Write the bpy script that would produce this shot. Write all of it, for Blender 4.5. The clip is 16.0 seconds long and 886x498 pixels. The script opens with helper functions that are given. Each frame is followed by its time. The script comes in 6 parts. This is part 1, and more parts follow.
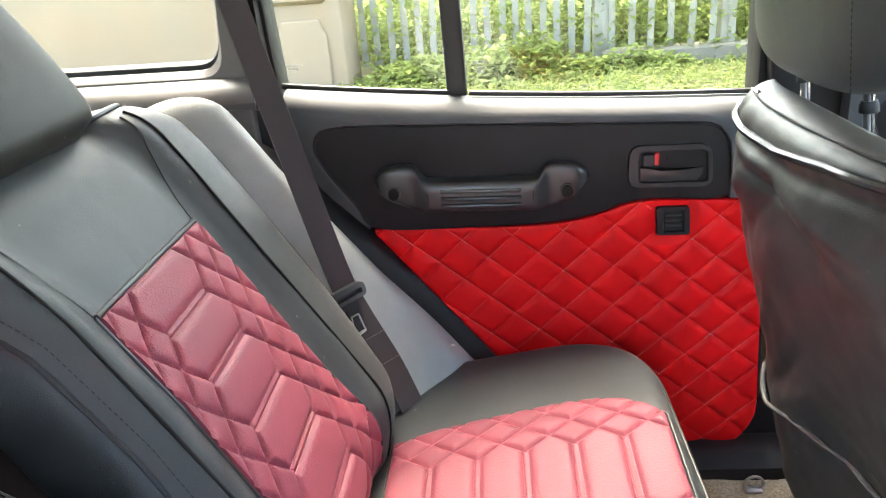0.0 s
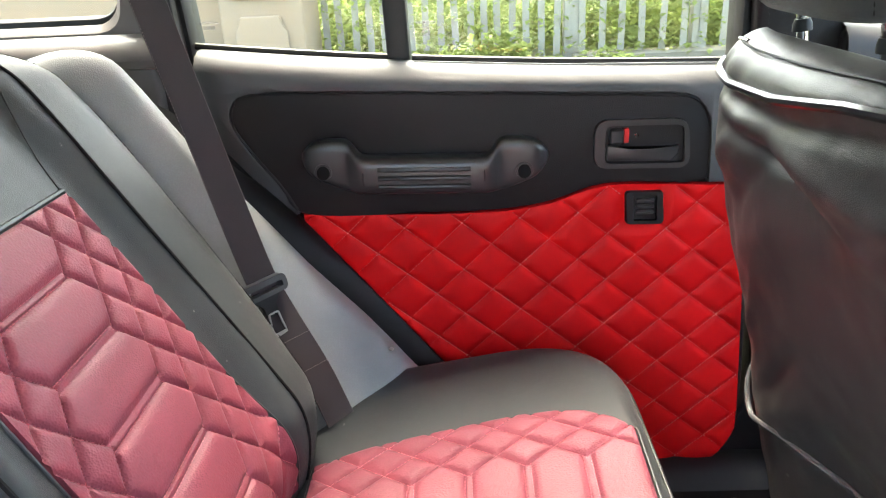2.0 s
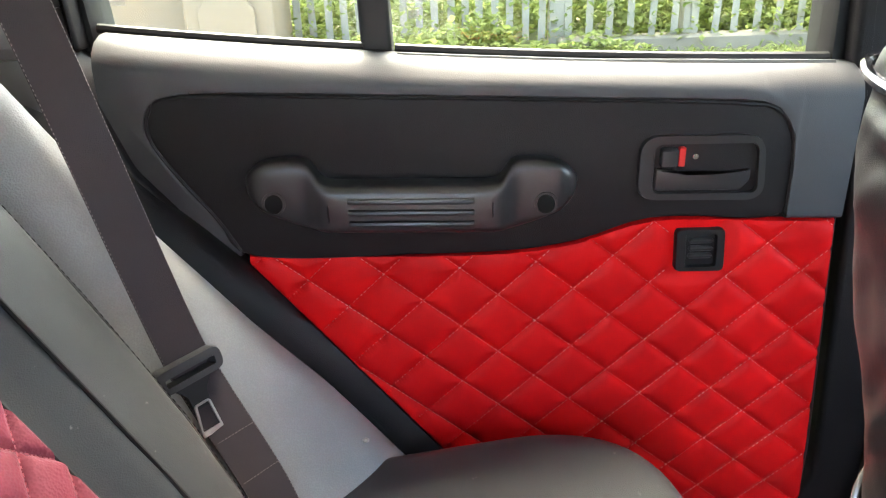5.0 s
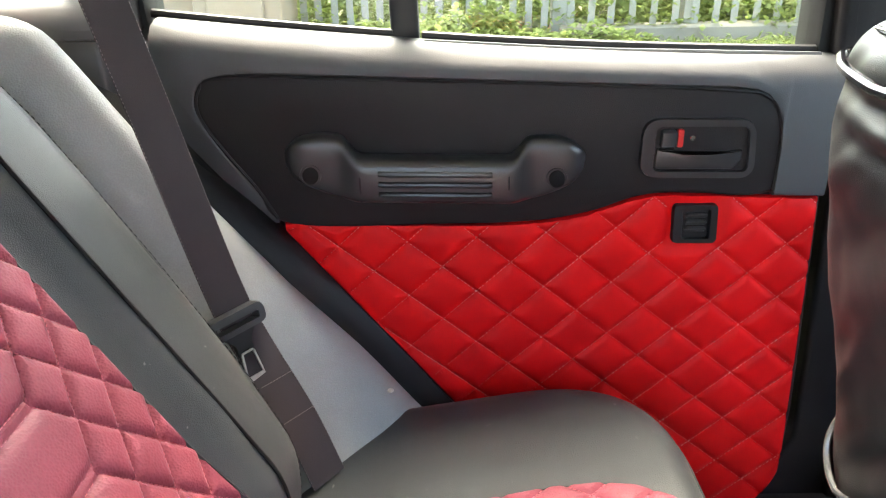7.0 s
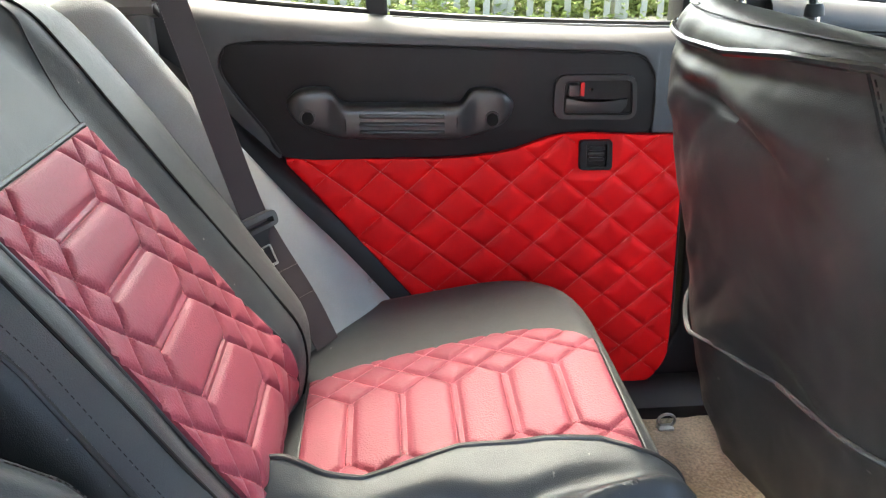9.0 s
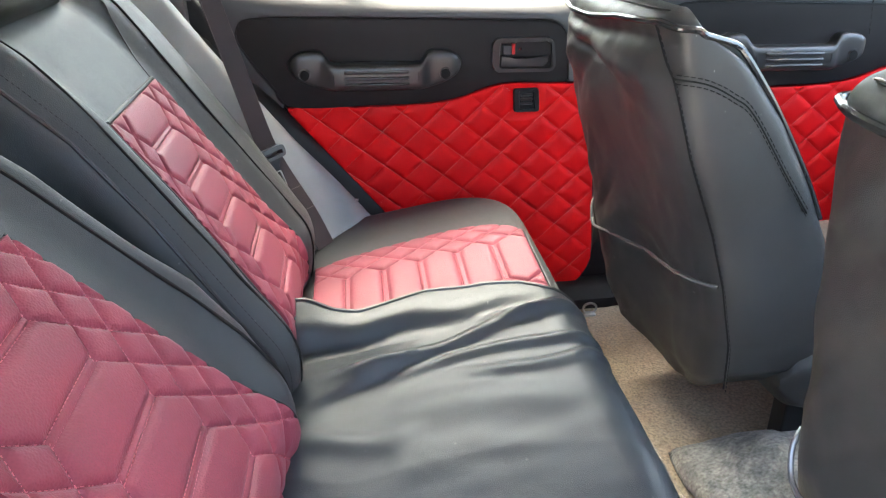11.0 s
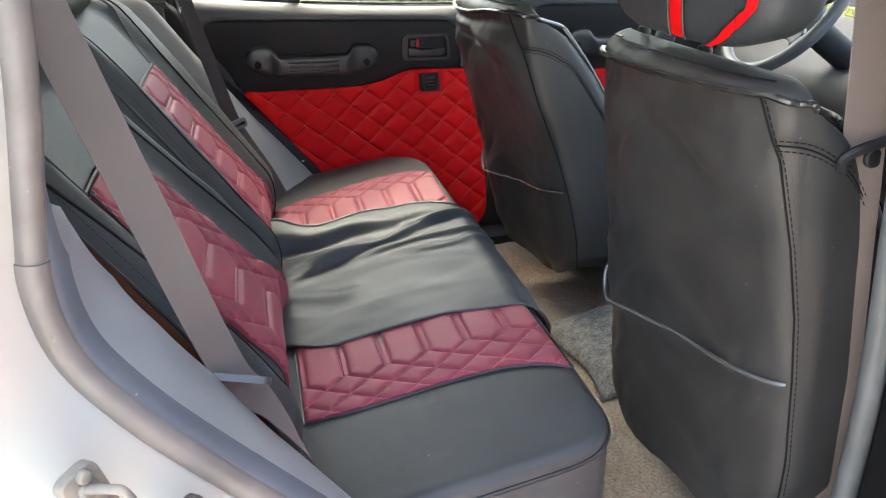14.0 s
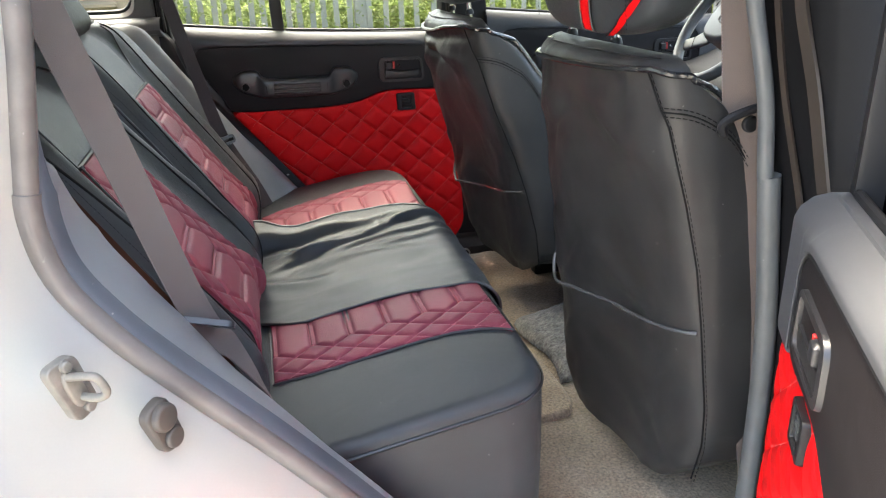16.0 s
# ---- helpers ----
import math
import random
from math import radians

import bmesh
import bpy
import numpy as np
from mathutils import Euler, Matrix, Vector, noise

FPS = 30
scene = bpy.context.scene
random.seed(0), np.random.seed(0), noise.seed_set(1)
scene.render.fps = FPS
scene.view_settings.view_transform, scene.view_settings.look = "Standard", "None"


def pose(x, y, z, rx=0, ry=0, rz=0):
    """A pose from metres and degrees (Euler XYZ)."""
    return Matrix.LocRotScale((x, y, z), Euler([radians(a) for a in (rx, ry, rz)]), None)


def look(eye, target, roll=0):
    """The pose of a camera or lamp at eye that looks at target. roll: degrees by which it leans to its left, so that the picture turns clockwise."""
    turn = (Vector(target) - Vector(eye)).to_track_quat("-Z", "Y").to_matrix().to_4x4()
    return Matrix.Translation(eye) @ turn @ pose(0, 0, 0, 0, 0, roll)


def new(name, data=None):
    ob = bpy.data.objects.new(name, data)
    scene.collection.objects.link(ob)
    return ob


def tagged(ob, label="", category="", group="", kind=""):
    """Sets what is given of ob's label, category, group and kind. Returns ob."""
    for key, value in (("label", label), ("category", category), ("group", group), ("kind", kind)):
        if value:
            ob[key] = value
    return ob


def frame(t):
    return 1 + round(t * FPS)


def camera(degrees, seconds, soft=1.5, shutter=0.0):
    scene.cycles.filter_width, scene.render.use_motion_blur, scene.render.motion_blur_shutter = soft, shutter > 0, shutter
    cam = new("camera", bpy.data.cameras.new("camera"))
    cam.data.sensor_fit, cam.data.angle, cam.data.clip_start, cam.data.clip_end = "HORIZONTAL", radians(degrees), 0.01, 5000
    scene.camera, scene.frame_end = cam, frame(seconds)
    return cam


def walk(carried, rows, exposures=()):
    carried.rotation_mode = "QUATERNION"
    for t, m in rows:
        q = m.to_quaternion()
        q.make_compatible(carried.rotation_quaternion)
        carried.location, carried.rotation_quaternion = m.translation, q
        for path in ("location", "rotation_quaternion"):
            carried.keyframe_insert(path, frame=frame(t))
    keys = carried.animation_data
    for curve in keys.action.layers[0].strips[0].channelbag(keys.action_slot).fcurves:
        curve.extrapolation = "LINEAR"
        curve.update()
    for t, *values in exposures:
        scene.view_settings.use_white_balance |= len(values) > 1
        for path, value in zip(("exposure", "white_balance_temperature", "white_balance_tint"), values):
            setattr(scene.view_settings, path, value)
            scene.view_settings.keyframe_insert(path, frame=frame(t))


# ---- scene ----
cam = camera(61.7, 16.0, soft=1.15)
PATH = [
    (0, (0.133, 0.228, 1.387), (-0.021, 2.063, 0.606), -4.4),
    (0.5, (0.139, 0.227, 1.382), (-0.004, 2.067, 0.611), -4.4),
    (1, (0.141, 0.235, 1.366), (0.028, 2.077, 0.595), -4.0),
    (1.5, (0.15, 0.28, 1.316), (0.061, 2.132, 0.567), -3.3),
    (2, (0.168, 0.372, 1.288), (0.091, 2.221, 0.53), -3.0),
    (2.5, (0.168, 0.487, 1.272), (0.116, 2.335, 0.508), -2.9),
    (3, (0.152, 0.591, 1.268), (0.13, 2.434, 0.492), -2.7),
    (3.5, (0.139, 0.643, 1.261), (0.132, 2.486, 0.484), -2.4),
    (5.8, (0.141, 0.656, 1.258), (0.124, 2.483, 0.446), -1.6),
    (6, (0.135, 0.642, 1.256), (0.116, 2.471, 0.447), -1.5),
    (6.5, (0.125, 0.608, 1.263), (0.095, 2.431, 0.44), -1.5),
    (7, (0.113, 0.571, 1.275), (0.112, 2.388, 0.439), -1.0),
    (7.5, (0.103, 0.532, 1.287), (0.168, 2.341, 0.435), -0.3),
    (8, (0.104, 0.46, 1.284), (0.207, 2.27, 0.439), -0.1),
    (8.2, (0.1, 0.421, 1.277), (0.217, 2.233, 0.438), -0.0),
    (10.3, (0.069, 0.017, 1.33), (0.233, 1.817, 0.474), -0.8),
    (10.5, (0.068, -0.015, 1.333), (0.24, 1.778, 0.463), -0.9),
    (11, (0.061, -0.131, 1.343), (0.264, 1.648, 0.453), -1.1),
    (11.5, (0.052, -0.229, 1.357), (0.298, 1.544, 0.466), -1.1),
    (12, (0.039, -0.295, 1.372), (0.333, 1.476, 0.49), -0.9),
    (12.5, (0.021, -0.361, 1.379), (0.355, 1.405, 0.503), -0.9),
    (13, (0.004, -0.455, 1.372), (0.362, 1.311, 0.503), -1.2),
    (13.5, (-0.026, -0.551, 1.368), (0.369, 1.212, 0.51), -1.2),
    (14, (-0.049, -0.628, 1.378), (0.385, 1.129, 0.527), -1.0),
    (14.5, (-0.049, -0.686, 1.383), (0.393, 1.074, 0.543), -1.3),
    (15, (-0.035, -0.743, 1.377), (0.392, 1.035, 0.567), -1.9),
    (15.5, (-0.018, -0.799, 1.355), (0.404, 0.998, 0.585), -2.2),
    (16, (-0.005, -0.811, 1.33), (0.424, 0.997, 0.588), -2.2),
]
walk(cam, [(t, look(eye, target, roll)) for t, eye, target, roll in PATH],
     [(0.0, 5.08, 7050, 4), (2.0, 5.0, 7100, 4), (3.5, 5.13, 7150, 4), (6.0, 5.16, 7150, 4), (8.0, 5.02, 7100, 4), (11.0, 5.05, 6900, 5), (12.0, 5.05, 7000, 5), (13.0, 4.9, 7100, 5), (13.5, 4.55, 7100, 5), (14.0, 4.26, 7100, 5), (14.5, 4.27, 7100, 5), (16.0, 4.07, 7050, 5)])

# ---------------------------------------------------------------- light
world = bpy.data.worlds.new("sky")
scene.world = world
world.use_nodes = True
_wn = world.node_tree.nodes
_sky = _wn.new("ShaderNodeTexSky")
_sky.sky_type = "NISHITA"
_sky.sun_disc = False
_sky.sun_elevation = radians(64.4)
_sky.sun_rotation = radians(-13.1)
_sky.air_density, _sky.dust_density = 0.8, 6.0
world.node_tree.links.new(_sky.outputs[0], _wn["Background"].inputs[0])
_wn["Background"].inputs[1].default_value = 0.15
_sun = bpy.data.lights.new("sun", "SUN")
_sun.energy, _sun.angle, _sun.color = 0.70, radians(40), (1.0, 0.97, 0.92)
sun = new("sun", _sun)
sun.matrix_world = look((-1.6, 6.9, 14.8), (0, 0, 0))


# ---------------------------------------------------------------- materials
def material(name, colour, rough=0.5, metal=0.0, grain=0.0, grain_size=400.0, mottle=0.12, mottle_size=9.0,
             spec=0.5, coat=0.0, sheen=0.0, wave=None, grain_kind="noise", second=None, rough_var=0.08, flecks=0.0, fleck_size=150, fleck_colour=(0.30, 0.29, 0.27)):
    """Principled surface with colour variation at two scales and a fine relief; sizes in cycles a metre."""
    m = bpy.data.materials.new(name)
    m.use_nodes = True
    nt = m.node_tree
    n, l = nt.nodes, nt.links
    b = n["Principled BSDF"]
    tc = n.new("ShaderNodeTexCoord")
    big = n.new("ShaderNodeTexNoise")
    big.inputs["Scale"].default_value = mottle_size
    big.inputs["Detail"].default_value = 6
    l.new(tc.outputs["Object"], big.inputs["Vector"])
    ramp = n.new("ShaderNodeMix")
    ramp.data_type = "RGBA"
    c = Vector(colour)
    lo = c * (1 - mottle)
    hi = Vector(second) if second else c * (1 + mottle)
    ramp.inputs["A"].default_value = (*lo, 1)
    ramp.inputs["B"].default_value = (*hi, 1)
    mr = n.new("ShaderNodeMapRange")
    mr.inputs["From Min"].default_value, mr.inputs["From Max"].default_value = 0.3, 0.7
    l.new(big.outputs["Fac"], mr.inputs["Value"])
    l.new(mr.outputs["Result"], ramp.inputs["Factor"])
    fine = n.new("ShaderNodeTexVoronoi" if grain_kind == "pebble" else "ShaderNodeTexNoise")
    fine.inputs["Scale"].default_value = grain_size
    if grain_kind != "pebble":
        fine.inputs["Detail"].default_value = 4
    l.new(tc.outputs["Object"], fine.inputs["Vector"])
    fine_out = fine.outputs["Distance" if grain_kind == "pebble" else "Fac"]
    mul = n.new("ShaderNodeMix")
    mul.data_type, mul.blend_type = "RGBA", "MULTIPLY"
    mul.inputs["Factor"].default_value = 0.9 if grain >= 1 else 0.35 if grain else 0.12
    l.new(ramp.outputs["Result"], mul.inputs["A"])
    gm = n.new("ShaderNodeMapRange")
    gm.inputs["To Min"].default_value, gm.inputs["To Max"].default_value = (0.0, 2.0) if grain >= 1 else (0.75, 1.2)
    l.new(fine_out, gm.inputs["Value"])
    l.new(gm.outputs["Result"], mul.inputs["B"])
    out = mul.outputs["Result"]
    if flecks:
        # lint, scuffs or stains: short marks, thinly strewn
        mp = n.new("ShaderNodeMapping")
        mp.inputs["Scale"].default_value = (1.0, 0.45, 0.8)
        mp.inputs["Rotation"].default_value = (0.5, 0.3, 0.7)
        l.new(tc.outputs["Object"], mp.inputs["Vector"])
        fn = n.new("ShaderNodeTexNoise")
        fn.inputs["Scale"].default_value, fn.inputs["Detail"].default_value = fleck_size, 5
        l.new(mp.outputs[0], fn.inputs["Vector"])
        fr = n.new("ShaderNodeMapRange")
        fr.inputs["From Min"].default_value, fr.inputs["From Max"].default_value = 0.715, 0.77
        fr.inputs["To Max"].default_value = flecks
        l.new(fn.outputs["Fac"], fr.inputs["Value"])
        fm = n.new("ShaderNodeMix")
        fm.data_type = "RGBA"
        fm.inputs["B"].default_value = (*fleck_colour, 1)
        l.new(fr.outputs["Result"], fm.inputs["Factor"])
        l.new(out, fm.inputs["A"])
        out = fm.outputs["Result"]
    l.new(out, b.inputs["Base Color"])
    rr = n.new("ShaderNodeMapRange")
    rr.inputs["To Min"].default_value, rr.inputs["To Max"].default_value = rough - rough_var, rough + rough_var
    l.new(big.outputs["Fac"], rr.inputs["Value"])
    l.new(rr.outputs["Result"], b.inputs["Roughness"])
    b.inputs["Metallic"].default_value = metal
    b.inputs["Specular IOR Level"].default_value = spec
    b.inputs["Coat Weight"].default_value = coat
    b.inputs["Coat Roughness"].default_value = 0.12
    b.inputs["Sheen Weight"].default_value = sheen
    last = None
    if grain:
        bump = n.new("ShaderNodeBump")
        bump.inputs["Strength"].default_value = min(1.0, grain)
        bump.inputs["Distance"].default_value = 0.0012
        l.new(fine_out, bump.inputs["Height"])
        last = bump
    if wave:
        scale, strength = wave
        w = n.new("ShaderNodeTexNoise")
        w.inputs["Scale"].default_value = scale
        w.inputs["Detail"].default_value = 3
        w.inputs["Distortion"].default_value = 0.6
        l.new(tc.outputs["Object"], w.inputs["Vector"])
        b2 = n.new("ShaderNodeBump")
        b2.inputs["Strength"].default_value = strength
        b2.inputs["Distance"].default_value = 0.01
        l.new(w.outputs["Fac"], b2.inputs["Height"])
        if last:
            l.new(last.outputs[0], b2.inputs["Normal"])
        last = b2
    if last:
        l.new(last.outputs[0], b.inputs["Normal"])
    return m


def glass(name, tint=(0.88, 0.91, 0.88), ior=1.22):
    m = bpy.data.materials.new(name)
    m.use_nodes = True
    n, l = m.node_tree.nodes, m.node_tree.links
    n.remove(n["Principled BSDF"])
    t, g, mix, f = n.new("ShaderNodeBsdfTransparent"), n.new("ShaderNodeBsdfGlossy"), n.new("ShaderNodeMixShader"), n.new("ShaderNodeFresnel")
    t.inputs[0].default_value = (*tint, 1)
    g.inputs["Roughness"].default_value = 0.02
    f.inputs["IOR"].default_value = ior
    l.new(f.outputs[0], mix.inputs[0])
    l.new(t.outputs[0], mix.inputs[1])
    l.new(g.outputs[0], mix.inputs[2])
    l.new(mix.outputs[0], n["Material Output"].inputs[0])
    return m


BLACK = material("black_leatherette", (0.0335, 0.0374, 0.0398), 0.46, spec=0.32, sheen=0.02, flecks=0.4, rough_var=0.12, grain=0.25, grain_size=900, grain_kind="pebble", wave=(14, 0.14), mottle=0.15)
SEATBACK = material("black_leatherette_soft", (0.0315, 0.0308, 0.0296), 0.42, spec=0.36, flecks=0.35, rough_var=0.12, grain=0.22, grain_size=900, grain_kind="pebble", wave=(11, 0.2), mottle=0.2)
CLOTH = material("loose_black_leatherette", (0.0245, 0.0300, 0.0355), 0.42, spec=0.36, flecks=0.4, rough_var=0.1, grain=0.2, grain_size=900, grain_kind="pebble", wave=(14, 0.1), mottle=0.15)
GREY = material("grey_vinyl", (0.212, 0.218, 0.220), 0.50, spec=0.4, grain=0.25, grain_size=600, grain_kind="pebble", wave=(8, 0.06))
CARD = material("charcoal_vinyl", (0.0130, 0.0111, 0.0117), 0.50, spec=0.20, grain=0.2, grain_size=800, grain_kind="pebble", wave=(16, 0.05))
QUARTER = material("brown_grey_quarter_trim", (0.080, 0.074, 0.074), 0.5, spec=0.4, grain=0.2, grain_size=900)
DARKPAD = material("charcoal_leatherette_pad", (0.0125, 0.0130, 0.0120), 0.5, spec=0.25, grain=0.2, grain_size=900, grain_kind="pebble", flecks=0.3)
LEDGE = material("grey_padded_vinyl", (0.055, 0.057, 0.061), 0.50, spec=0.36, grain=0.1, grain_size=900, grain_kind="pebble")
PLASTIC = material("dark_grey_plastic", (0.022, 0.0215, 0.023), 0.34, spec=0.6, grain=0.12, grain_size=1300, mottle=0.08)
BLACKPLASTIC = material("black_plastic", (0.013, 0.013, 0.014), 0.46, spec=0.25, mottle=0.1)
RED = material("red_leatherette", (0.60, 0.0045, 0.0075), 0.47, spec=0.15, grain=0.18, grain_size=1000, grain_kind="pebble", mottle=0.08, wave=(20, 0.05))
MAROON = material("maroon_leatherette", (0.235, 0.044, 0.066), 0.52, spec=0.26, sheen=0.03, grain=0.35, grain_size=420, grain_kind="pebble", mottle=0.1)
THREAD = material("red_thread", (0.60, 0.17, 0.20), 0.7)
PALETHREAD = material("pale_thread", (0.66, 0.27, 0.23), 0.7)
BLACKTHREAD = material("black_thread", (0.006, 0.006, 0.006), 0.8, spec=0.2)
PIPING = material("black_piping", (0.016, 0.016, 0.017), 0.42)
SILVER = material("silver_piping", (0.085, 0.085, 0.084), 0.18, spec=0.8)
GLOSSPIPE = material("glossy_black_piping", (0.020, 0.020, 0.021), 0.16, spec=0.65)
BELTTHREAD = material("belt_edge_thread", (0.16, 0.13, 0.13), 0.8)
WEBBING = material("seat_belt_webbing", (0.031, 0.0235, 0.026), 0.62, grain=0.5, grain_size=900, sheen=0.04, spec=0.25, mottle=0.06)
CARPET = material("beige_carpet", (0.42, 0.34, 0.235), 0.95, second=(0.24, 0.185, 0.12), grain=1.0, grain_size=190, mottle=0.15, mottle_size=9, sheen=0.2, wave=(60, 0.5))
MAT = material("grey_beige_mat", (0.36, 0.345, 0.29), 0.95, second=(0.13, 0.13, 0.12), grain=1.0, grain_size=170, mottle=0.25, mottle_size=48, sheen=0.2, wave=(70, 0.6))
# second: a faint peach tint that stands in for warm reflections on the paint
PAINT = material("white_car_paint", (0.295, 0.297, 0.280), 0.36, mottle=0.05, mottle_size=5, coat=0.6, second=(0.315, 0.300, 0.262))
RUBBER = material("grey_rubber_seal", (0.108, 0.096, 0.089), 0.5, flecks=0.3, mottle=0.2, mottle_size=25)
PILLARSEAL = material("grey_pillar_seal", (0.088, 0.092, 0.092), 0.5, flecks=0.3, mottle=0.15, mottle_size=25)
STOPRUBBER = material("dusty_dark_rubber", (0.062, 0.052, 0.043), 0.6, flecks=0.3, mottle=0.2, mottle_size=40)
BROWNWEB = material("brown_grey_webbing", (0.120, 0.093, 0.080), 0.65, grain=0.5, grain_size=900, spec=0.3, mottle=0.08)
# near belt's webbing: paler than WEBBING, the doorway light is in the colour
LITWEB = material("lit_grey_webbing", (0.100, 0.086, 0.081), 0.6, grain=0.5, grain_size=900, spec=0.35, sheen=0.12, mottle=0.08)
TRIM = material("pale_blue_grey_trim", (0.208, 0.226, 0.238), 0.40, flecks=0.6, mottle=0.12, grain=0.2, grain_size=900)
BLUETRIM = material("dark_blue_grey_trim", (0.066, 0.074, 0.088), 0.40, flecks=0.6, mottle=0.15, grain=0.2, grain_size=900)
BROWN = material("brown_backing_board", (0.046, 0.016, 0.007), 0.7, spec=0.1, mottle=0.25)
CHROME = material("chrome", (0.75, 0.75, 0.76), 0.12, metal=1.0, mottle=0.03, rough_var=0.03)
CREAM = material("cream_painted_steel", (0.150, 0.138, 0.115), 0.55, mottle=0.25, mottle_size=60)
STEEL = material("dull_steel", (0.42, 0.41, 0.38), 0.45, metal=0.8, mottle=0.2, mottle_size=60)
HEADLINER = material("beige_headliner", (0.72, 0.70, 0.66), 0.9, grain=0.4, grain_size=500)
GLASS = glass("window_glass")
ETCH = glass("etched_glass_mark", (0.9, 0.9, 0.9))
_eb = ETCH.node_tree.nodes.new("ShaderNodeBsdfDiffuse")
_eb.inputs[0].default_value = (0.75, 0.75, 0.75, 1)
ETCH.node_tree.links.new(_eb.outputs[0], ETCH.node_tree.nodes["Mix Shader"].inputs[2])
ETCH.node_tree.links.remove(ETCH.node_tree.nodes["Mix Shader"].inputs[0].links[0])
ETCH.node_tree.nodes["Mix Shader"].inputs[0].default_value = 0.14
DARKGLASS = glass("tinted_window_glass", (0.86, 0.89, 0.87))
DOORGLASS = glass("dark_tinted_window_glass", (0.05, 0.052, 0.05), 1.06)
LATCHRED = material("red_marker", (0.55, 0.02, 0.02), 0.4)
DASH = material("dark_dashboard", (0.016, 0.017, 0.019), 0.75, spec=0.25, grain=0.3, grain_size=700)
WHEELGREY = material("grey_steering_wheel", (0.075, 0.082, 0.090), 0.42, mottle=0.08)


# ---------------------------------------------------------------- mesh helpers
def put(name, mesh_data, mat, parent=None, label="", smooth=True):
    """Links a mesh as one object under its thing."""
    verts, faces = mesh_data
    me = bpy.data.meshes.new(name)
    me.from_pydata([tuple(v) for v in verts], [], faces)
    bm = bmesh.new()
    bm.from_mesh(me)
    bmesh.ops.recalc_face_normals(bm, faces=bm.faces)
    bm.to_mesh(me)
    bm.free()
    if smooth:
        me.shade_smooth()
        me.set_sharp_from_angle(angle=radians(42))
    me.materials.append(mat)
    ob = new(name, me)
    if parent is not None:
        ob.parent = parent
    if label:
        ob["label"] = label
    return ob


def thing(name, label, category, group="", kind="", m=None):
    ob = new(name)
    ob.empty_display_size = 0.05
    if m is not None:
        ob.matrix_world = m
    return tagged(ob, label, category, group, kind)


def grid(P, close_u=False, close_v=False):
    """Verts and faces of an array of points (nu, nv, 3)."""
    nu, nv = P.shape[:2]
    f = []
    for i in range(nu - (not close_u)):
        i2 = (i + 1) % nu
        for j in range(nv - (not close_v)):
            j2 = (j + 1) % nv
            f.append((i * nv + j, i2 * nv + j, i2 * nv + j2, i * nv + j2))
    return P.reshape(-1, 3), f


def loft(P):
    """Closed loops (n, m, 3) joined along the first axis, with caps."""
    n, m = P.shape[:2]
    v, f = grid(P, False, True)
    f.append(tuple(range(m))[::-1])
    f.append(tuple((n - 1) * m + j for j in range(m)))
    return v, f


def join(*parts):
    V, F, k = [], [], 0
    for v, f in parts:
        V.extend(tuple(p) for p in v)
        F.extend(tuple(i + k for i in q) for q in f)
        k += len(v)
    return V, F


def smoothline(pts, n=60, closed=False):
    """Catmull-Rom line through pts."""
    p = np.array(pts, float)
    m = len(p)
    out = []
    segs = m if closed else m - 1
    per = max(2, n // segs)
    for i in range(segs):
        if closed:
            a, b, c, d = p[(i - 1) % m], p[i], p[(i + 1) % m], p[(i + 2) % m]
        else:
            b, c = p[i], p[i + 1]
            a = p[i - 1] if i else 2 * b - c
            d = p[i + 2] if i + 2 < m else 2 * c - b
        for k in range(per):
            t = k / per
            out.append(0.5 * (2 * b + (c - a) * t + (2 * a - 5 * b + 4 * c - d) * t * t + (3 * b - a - 3 * c + d) * t ** 3))
    if not closed:
        out.append(p[-1])
    return np.array(out)


def tube(line, r, sides=8, closed=False, flat=1.0):
    """A round (or flattened) bar along a line."""
    L = np.array(line, float)
    n = len(L)
    T = np.roll(L, -1, 0) - np.roll(L, 1, 0)
    if not closed:
        T[0], T[-1] = L[1] - L[0], L[-1] - L[-2]
    T /= np.linalg.norm(T, axis=1)[:, None] + 1e-12
    up = np.array([0, 0, 1.0]) if abs(T[0][2]) < 0.9 else np.array([1.0, 0, 0])
    loops = []
    N = np.cross(T[0], up)
    N /= np.linalg.norm(N)
    rr = np.full(n, r) if np.isscalar(r) else np.array(r)
    for i in range(n):
        N = N - T[i] * (N @ T[i])
        N /= np.linalg.norm(N) + 1e-12
        B = np.cross(T[i], N)
        a = np.arange(sides) * 2 * math.pi / sides
        loops.append(L[i] + rr[i] * (np.cos(a)[:, None] * N + flat * np.sin(a)[:, None] * B))
    P = np.array(loops)
    return grid(P, True, True) if closed else loft(P)


def strap(line, normal, width, thick=0.0016):
    """A flat band along a line; normal: the way that its broad side faces (one, or one a point)."""
    L = np.array(line, float)
    n = len(L)
    T = np.gradient(L, axis=0)
    T /= np.linalg.norm(T, axis=1)[:, None]
    N = np.broadcast_to(np.array(normal, float), (n, 3)).copy()
    N -= T * (N * T).sum(1)[:, None]
    N /= np.linalg.norm(N, axis=1)[:, None]
    S = np.cross(T, N)
    w, h = width / 2, thick / 2
    loops = [[L[i] + a * S[i] + b * N[i] for a, b in ((-w, 0), (-w * .97, h), (w * .97, h), (w, 0), (w * .97, -h), (-w * .97, -h))] for i in range(n)]
    return loft(np.array(loops))


